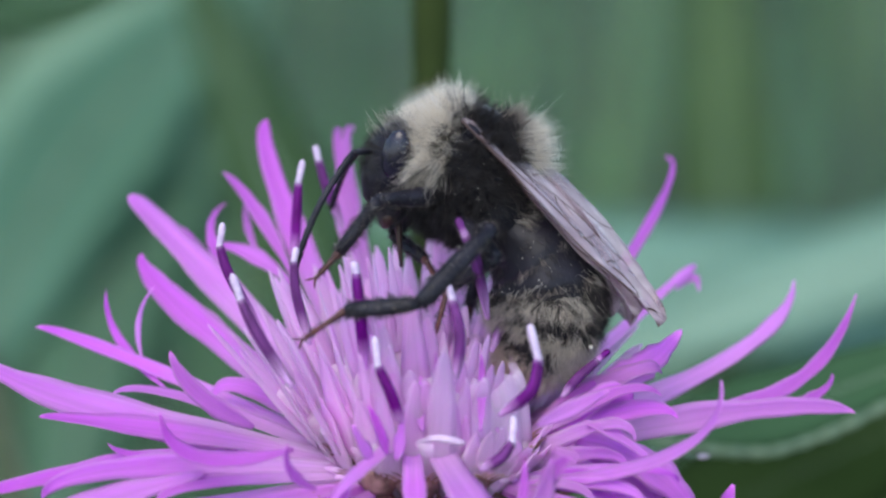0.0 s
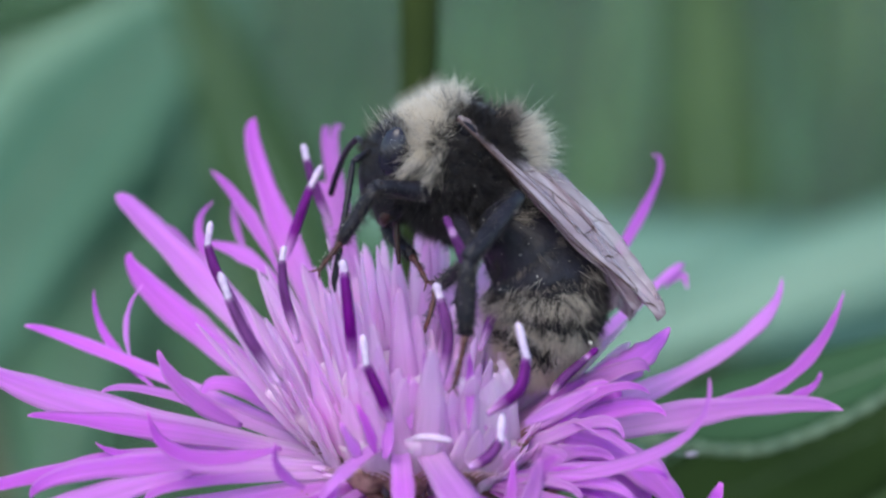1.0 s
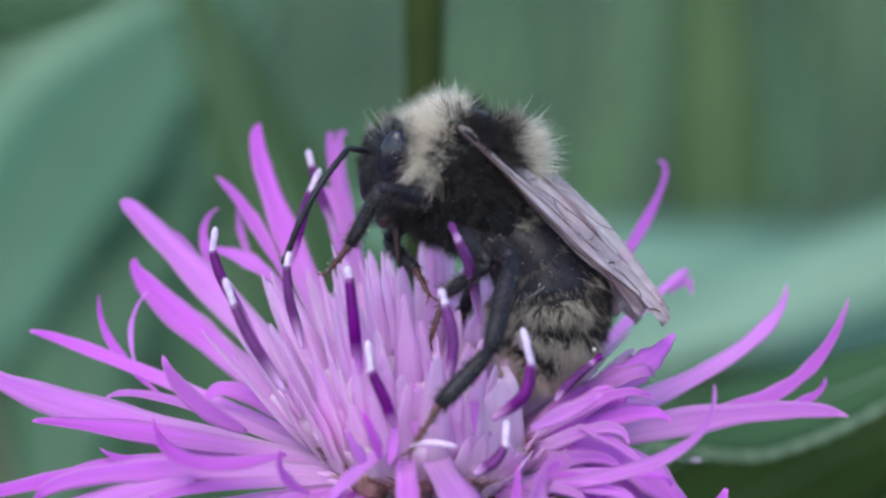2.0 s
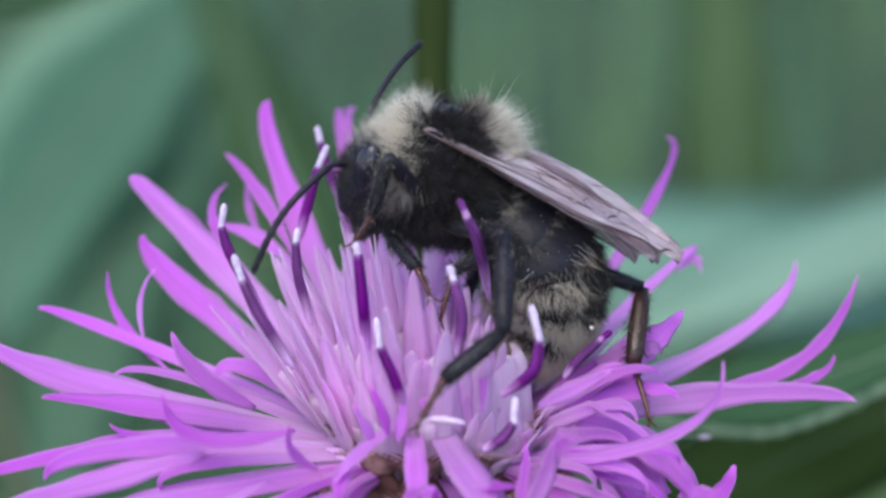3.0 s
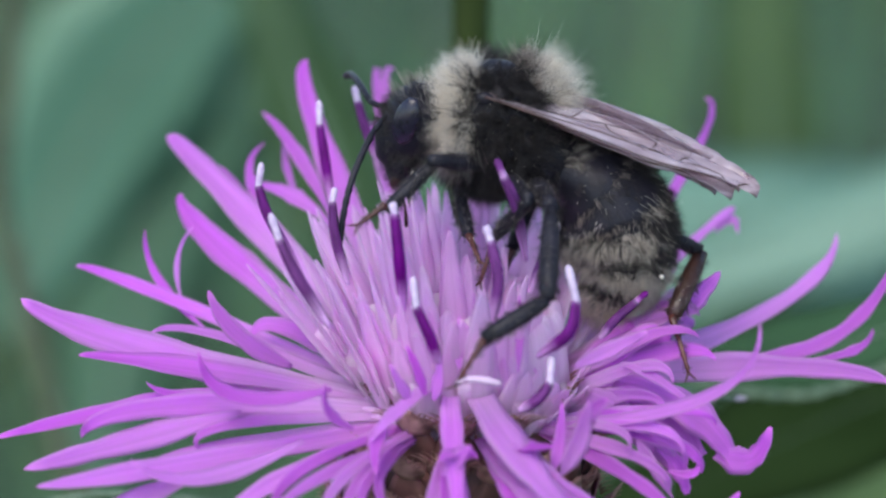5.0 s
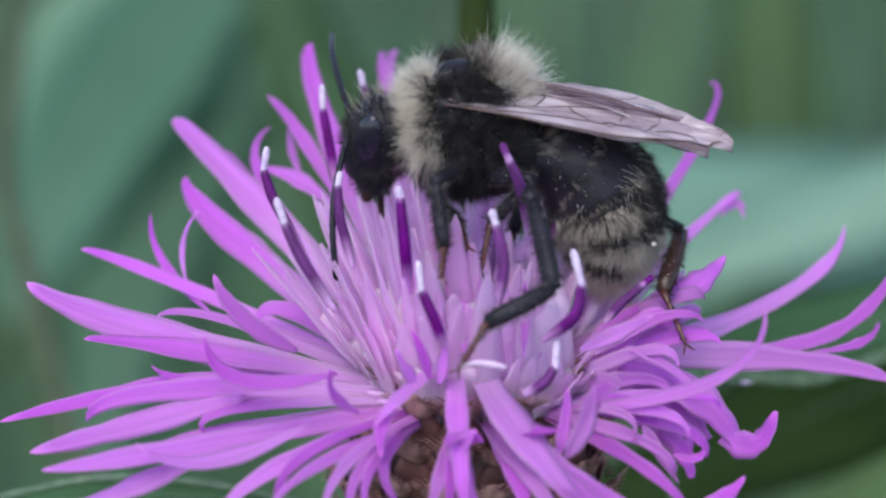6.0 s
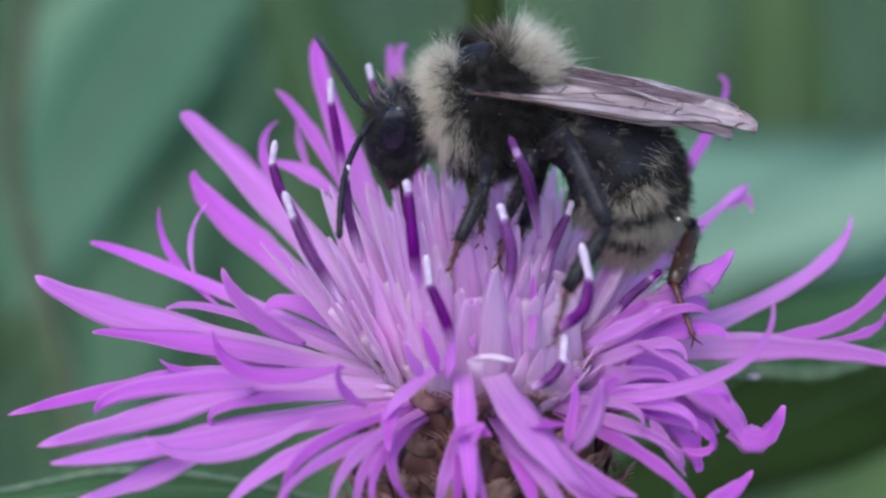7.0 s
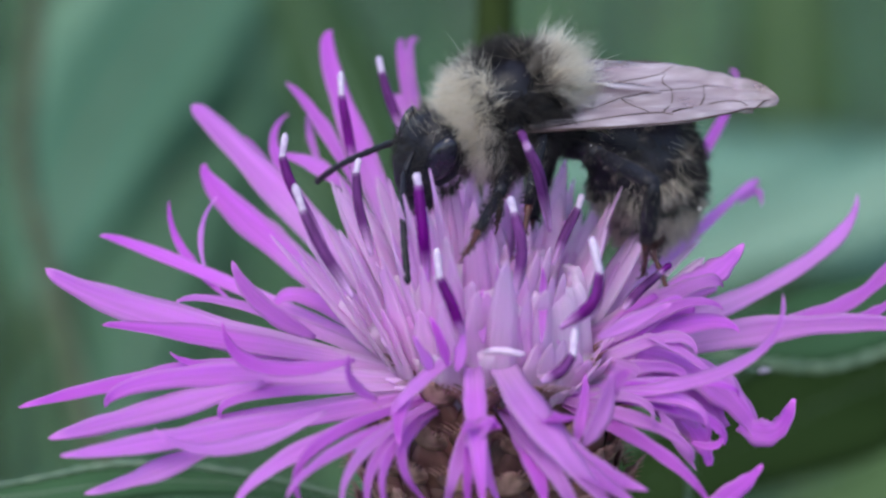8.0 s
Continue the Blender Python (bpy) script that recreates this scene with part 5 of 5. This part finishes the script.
# seconds, where the foot stands and where the knee points, in millimetres
def leg_plan():
    plan = {}
    plan[("front", "near")] = [(0, (-4.72, -1.33, 8.84), (-2.42, -1.30, 12.16)), (1, (-4.08, -1.24, 9.12), (-2.55, -1.28, 12.23)), (1.5, (-4.02, -1.21, 9.23), (-2.46, -1.30, 12.19)), (2.8, (-3.81, -1.21, 9.23), (-2.33, -0.86, 11.91)), (3, (-3.32, -0.67, 9.26), (-1.77, -0.71, 12.38)),
                               (3.5, (-4.01, -0.69, 9.19), (-2.11, -0.81, 12.06)), (3.7, (-3.81, -1.07, 9.66), (-1.54, -1.16, 12.61)), (3.8, (-2.21, -1.82, 12.21), (0.01, -2.30, 13.94)), (3.9, (-1.32, -2.32, 13.90), (1.52, -2.58, 14.71)), (4.1, (-1.65, -2.37, 13.73), (1.52, -2.60, 14.65)),
                               (4.25, (-2.66, -2.33, 12.23), (1.00, -2.20, 14.26)), (4.4, (-3.79, -1.62, 11.18), (0.73, -1.75, 14.03)), (4.5, (-3.30, -1.63, 11.16), (0.68, -1.89, 13.61)), (4.7, (-6.26, -2.22, 9.36), (0.02, -2.40, 12.02)), (5.3, (-2.67, -2.18, 7.86), (-1.77, -1.96, 10.15)),
                               (6, (-1.43, -4.62, 6.82), (-1.32, -2.51, 8.44)), (8, (-1.43, -4.60, 6.88), (0.03, -2.58, 8.23))]
    plan[("front", "far")] = [(0, (0.27, 0.49, 7.99), (-1.30, 2.99, 9.21)), (1.5, (0.27, 0.51, 8.04), (-1.30, 2.92, 8.98)), (3, (-0.18, -1.80, 7.39), (-1.65, 0.85, 9.10)), (4, (0.55, -1.90, 7.11), (-1.19, 0.82, 8.99)), (4.5, (0.50, -1.87, 7.17), (-1.19, 0.84, 9.05)),
                              (6, (-0.36, -1.90, 7.11), (-0.85, -0.75, 7.41)), (8, (0.05, -1.98, 6.85), (0.53, -0.75, 7.41))]
    plan[("hind", "near")] = [(0, (-5.19, -3.99, 7.13), (-1.08, -4.53, 8.70)), (0.5, (-5.15, -4.01, 7.09), (-0.99, -4.55, 8.66)), (0.75, (-4.87, -4.49, 7.20), (-0.99, -4.56, 8.61)), (1, (1.21, -5.54, 5.58), (1.70, -5.03, 8.77)),
                              (1.25, (-0.69, -7.20, 3.73), (1.74, -5.72, 6.68)), (3, (-0.78, -7.17, 3.83), (1.66, -5.80, 6.43)), (6.5, (-0.78, -7.15, 3.87), (2.67, -5.76, 6.53)), (6.8, (-0.55, -6.06, 4.00), (2.80, -4.23, 6.41)), (7, (2.71, -5.48, 4.15), (4.43, -4.25, 7.94)),
                              (7.5, (7.89, -3.45, 2.31), (7.34, -2.97, 5.39)), (8, (6.07, -0.95, 5.18), (6.10, -2.4, 7.6))]
    plan[("middle", "far")] = [(0, (1.14, 4.38, 3.76), (2.64, 6.08, 5.78)), (8, (1.14, 4.38, 3.76), (2.64, 6.08, 5.78))]
    plan[("middle", "near")] = [(0, (0.07, -1.10, 6.32), (0.98, -0.25, 8.94)), (4.7, (0.30, -1.17, 6.10), (1.44, -0.25, 8.94)), (6, (0.18, -1.24, 5.89), (0.98, -0.39, 8.50)), (8, (0.98, -1.17, 6.10), (1.64, -1.28, 9.01))]
    plan[("hind", "far")] = [(0, (1.76, -0.17, 2.72), (5.45, 3.43, 4.08)), (2.0, (1.76, -0.17, 2.72), (5.45, 3.50, 4.31)), (2.8, (10.58, 0.64, 6.49), (9.65, 3.10, 6.96)), (3, (8.80, -1.89, 1.97), (9.07, 1.92, 6.57)), (4.5, (9.01, -1.81, 2.19), (9.19, 1.78, 6.12)),
                             (6, (8.57, -1.60, 2.85), (8.60, 1.49, 5.23)), (7, (8.57, -1.60, 2.85), (8.60, 1.49, 5.23)), (7.5, (8.84, 1.60, 1.68), (8.09, 3.50, 4.31)), (8, (7.6, 2.6, 2.6), (7.6, 3.50, 4.31))]
    return plan


# seconds, feeler's root, elbow and tip
def feeler_plan():
    plan = {}
    plan["near"] = [(0, (-2.56, 2.07, 12.84), (-3.19, 1.01, 13.46), (-5.06, -0.45, 9.95)), (0.5, (-2.56, 2.21, 13.28), (-3.10, 1.15, 13.90), (-4.32, -0.38, 10.17)), (1, (-2.28, 2.05, 12.78), (-2.84, 0.84, 12.94), (-3.46, -0.83, 8.76)),
                    (1.5, (-2.30, 2.50, 14.16), (-3.03, 1.36, 14.55), (-5.15, -0.36, 10.21)), (2.8, (-3.28, 1.85, 12.18), (-3.83, 0.66, 12.37), (-6.33, -0.87, 8.65)), (3, (-3.62, 1.80, 12.00), (-4.24, 0.62, 12.26), (-7.13, -0.94, 8.43)),
                    (3.5, (-3.34, 1.87, 12.23), (-3.74, 0.80, 12.81), (-8.59, 1.48, 12.64)), (3.6, (-3.34, 1.95, 12.40), (-3.9, 1.2, 13.1), (-8.3, 1.9, 14.6)), (3.8, (-3.1, 1.93, 12.35), (-3.7, 0.74, 12.55), (-6.22, -1.61, 9.61)), (4, (-2.93, 1.93, 12.40), (-3.60, 0.68, 12.44), (-4.93, -1.62, 9.58)), (4.5, (-3.62, 1.91, 12.36), (-4.13, 0.55, 12.05), (-5.03, -0.87, 8.65)),
                    (5.8, (-5.01, 1.28, 10.42), (-5.61, -0.23, 9.65), (-5.60, -1.79, 5.83)), (6, (-5.01, 1.28, 10.42), (-5.75, -0.23, 9.65), (-5.65, -1.84, 5.65)), (6.5, (-5.24, 1.24, 10.29), (-5.89, -0.23, 9.65), (-5.70, -3.20, 7.95)), (7, (-4.90, 1.35, 10.64), (-5.61, -0.05, 10.20), (-5.70, -3.16, 8.06)),
                    (7.5, (-3.92, 2.30, 10.31), (-3.92, 0.03, 9.81), (-3.12, -2.69, 7.91)), (8, (-3.81, 0.57, 8.22), (-4.00, -0.40, 8.45), (-3.30, -7.80, 3.05))]
    plan["far"] = [(0, (-2.57, 3.43, 12.50), (-3.19, 4.55, 12.71), (-4.77, 8.92, 8.04)), (1.5, (-2.31, 3.87, 13.84), (-2.84, 4.92, 13.83), (-4.02, 9.15, 8.75)), (2.8, (-1.54, 4.01, 14.29), (-1.30, 5.28, 14.96), (1.40, 8.50, 18.40)), (3, (-1.89, 3.94, 14.06), (-1.72, 5.13, 14.51), (1.03, 8.40, 17.90)),
                   (3.5, (-2.83, 3.65, 13.17), (-2.77, 4.88, 13.72), (-0.85, 10.40, 16.70)), (4, (-2.90, 3.36, 12.28), (-3.19, 4.49, 12.53), (-4.77, 10.71, 13.54)), (4.5, (-3.88, 3.50, 12.72), (-4.62, 4.56, 12.75), (-5.27, 9.99, 11.31)),
                   (5.8, (-5.06, 3.25, 11.94), (-5.61, 4.40, 12.25), (-6.40, 10.77, 13.73)), (6, (-5.06, 3.25, 11.94), (-5.61, 4.40, 12.25), (-6.42, 10.86, 14.02)), (6.5, (-5.25, 2.96, 11.05), (-5.68, 4.11, 11.35), (-7.84, 9.45, 12.92)), (7, (-5.01, 3.00, 11.16), (-5.56, 4.18, 11.58), (-7.59, 9.64, 13.48)),
                   (7.5, (-4.78, 5.36, 10.03), (-5.30, 6.29, 9.66), (-7.22, 6.46, 6.94)), (8, (-4.90, 4.99, 8.89), (-5.54, 5.94, 8.57), (-8.08, 6.35, 6.59))]
    return plan


def between(rows, t):
    """The row's points at a time between two rows, easing."""
    if t <= rows[0][0]:
        return [Vector(p) for p in rows[0][1:]]
    for a, b in zip(rows, rows[1:]):
        if a[0] <= t <= b[0]:
            q = (t - a[0]) / (b[0] - a[0])
            q = q * q * (3 - 2 * q)
            return [Vector(p).lerp(Vector(r), q) for p, r in zip(a[1:], b[1:])]
    return [Vector(p) for p in rows[-1][1:]]


TIMES = sorted({r[0] for r in BEE_ROWS} | {0.25, 0.75, 0.9, 1.25, 2.0, 3.25, 3.6, 3.7, 3.8, 3.9, 4.1, 4.25, 4.4, 6.25, 6.8, 7.25, 7.75})


def bee_at(t):
    for a, b in zip(BEE_ROWS, BEE_ROWS[1:]):
        if a[0] <= t <= b[0]:
            q = (t - a[0]) / (b[0] - a[0])
            q = q * q * (3 - 2 * q)
            return [u + (w - u) * q for u, w in zip(a, b)]
    return BEE_ROWS[-1]


def head_at(t):
    """The head's pose on the bee, in millimetres."""
    for a, b in zip(HEAD_ROWS, HEAD_ROWS[1:]):
        if a[0] <= t <= b[0]:
            q = (t - a[0]) / (b[0] - a[0])
            q = q * q * (3 - 2 * q)
            x, z, pitch, roll = (u + (w - u) * q for u, w in zip(a[1:], b[1:]))
            return pose(NECK.x + x, 0, NECK.z + z, roll, pitch, 0)


def motions():
    places = {t: bee_pose([t] + list(bee_at(t))[1:]) for t in TIMES}
    walk(bee, [(t, places[t]) for t in TIMES])
    for ob in BENDING:
        walk(ob, [(t, pose(0, 0, 0, 0, a, 0)) for t, a in ((0, 0), (2, 0), (3.5, 0.1), (4.5, 1.0), (5.3, 2.4), (6, 3.2), (6.5, 3.4), (7, 2.4), (7.5, 0.2), (8, 0))])
    hinge = Matrix.Translation(Vector((11.5, 2.3, 1.75)) * MM)
    walk(BENDING[0].children[0], [(t, hinge @ pose(0, 0, 0, 0, a, 0) @ hinge.inverted()) for t, a in ((0, 0), (2, 0), (3, 3), (4, 4.5), (4.5, 5), (5.3, 7), (6, 8.5), (6.5, 8.5), (7, 7), (7.5, 3.5), (8, 1))])
    foot = Matrix.Translation(Vector((-5.85, 5.50, 7.23)) * MM)
    for ob in PUSHED:
        walk(ob, [(t, foot @ pose(0, 0, 0, 0, a, 0) @ foot.inverted()) for t, a in ((0, 14), (0.5, 15), (0.7, 18), (0.8, 27), (0.95, 31.5), (1.2, 31), (1.7, 29), (2.8, 26), (3.0, 27), (3.2, 20.5), (3.4, 14.5),
                                                                                 (3.6, 8), (4.0, 4), (5.0, 1.5), (6.0, 0), (8.0, 0))])
    walk(head_part, [(t, pose((NECK.x + x) * MM, 0, (NECK.z + z) * MM, r, a, 0)) for t, x, z, a, r in HEAD_ROWS])
    for ob, sg, kind in WINGS:
        walk(ob, [(t, pose(-back * MM, sg * 2.2 * MM, 0.25 * MM, lean if sg < 0 else 0, droop + (0 if sg < 0 else 2.5 + 9 * max(0, t - 7)), -5.5 if sg < 0 else -8)) for t, droop, lean, back in WING_ROWS])
    waist = Matrix.Translation(Vector((3.2, 0, -0.9)) * MM)
    walk(abdomen_part, [(t, waist @ pose(out * MM, 0, 0, roll, bend, turn) @ waist.inverted()) for t, roll, bend, turn, out in ABDOMEN_ROWS])

    def local(t, p):
        return (places[t].inverted() @ (Vector(p) * MM)) / MM

    for key, rows in leg_plan().items():
        poses = [[] for ob in LEGS[key]]
        for t in TIMES:
            foot, knee = (local(t, p) for p in between(rows, t))
            chain = leg_joints(key, HIPS[key], foot, knee)
            for out, p, q in zip(poses, chain, chain[1:]):
                out.append((t, aim(p, q)))
        for ob, out in zip(LEGS[key], poses):
            walk(ob, out)
    for key, rows in feeler_plan().items():
        poses = ([], [])
        for t in TIMES:
            spot, elbow, tip = (local(t, p) for p in between(rows, t))
            root = head_at(t) @ Vector((-2.62, -0.45 if key == "near" else 0.45, -0.75))
            elbow = root + (elbow - root).normalized() * 1.15
            poses[0].append((t, aim(root, elbow)))
            poses[1].append((t, aim(elbow, tip, (-0.4, -0.3, 0.8))))
        for ob, out in zip(FEELERS[key], poses):
            walk(ob, out)


motions()
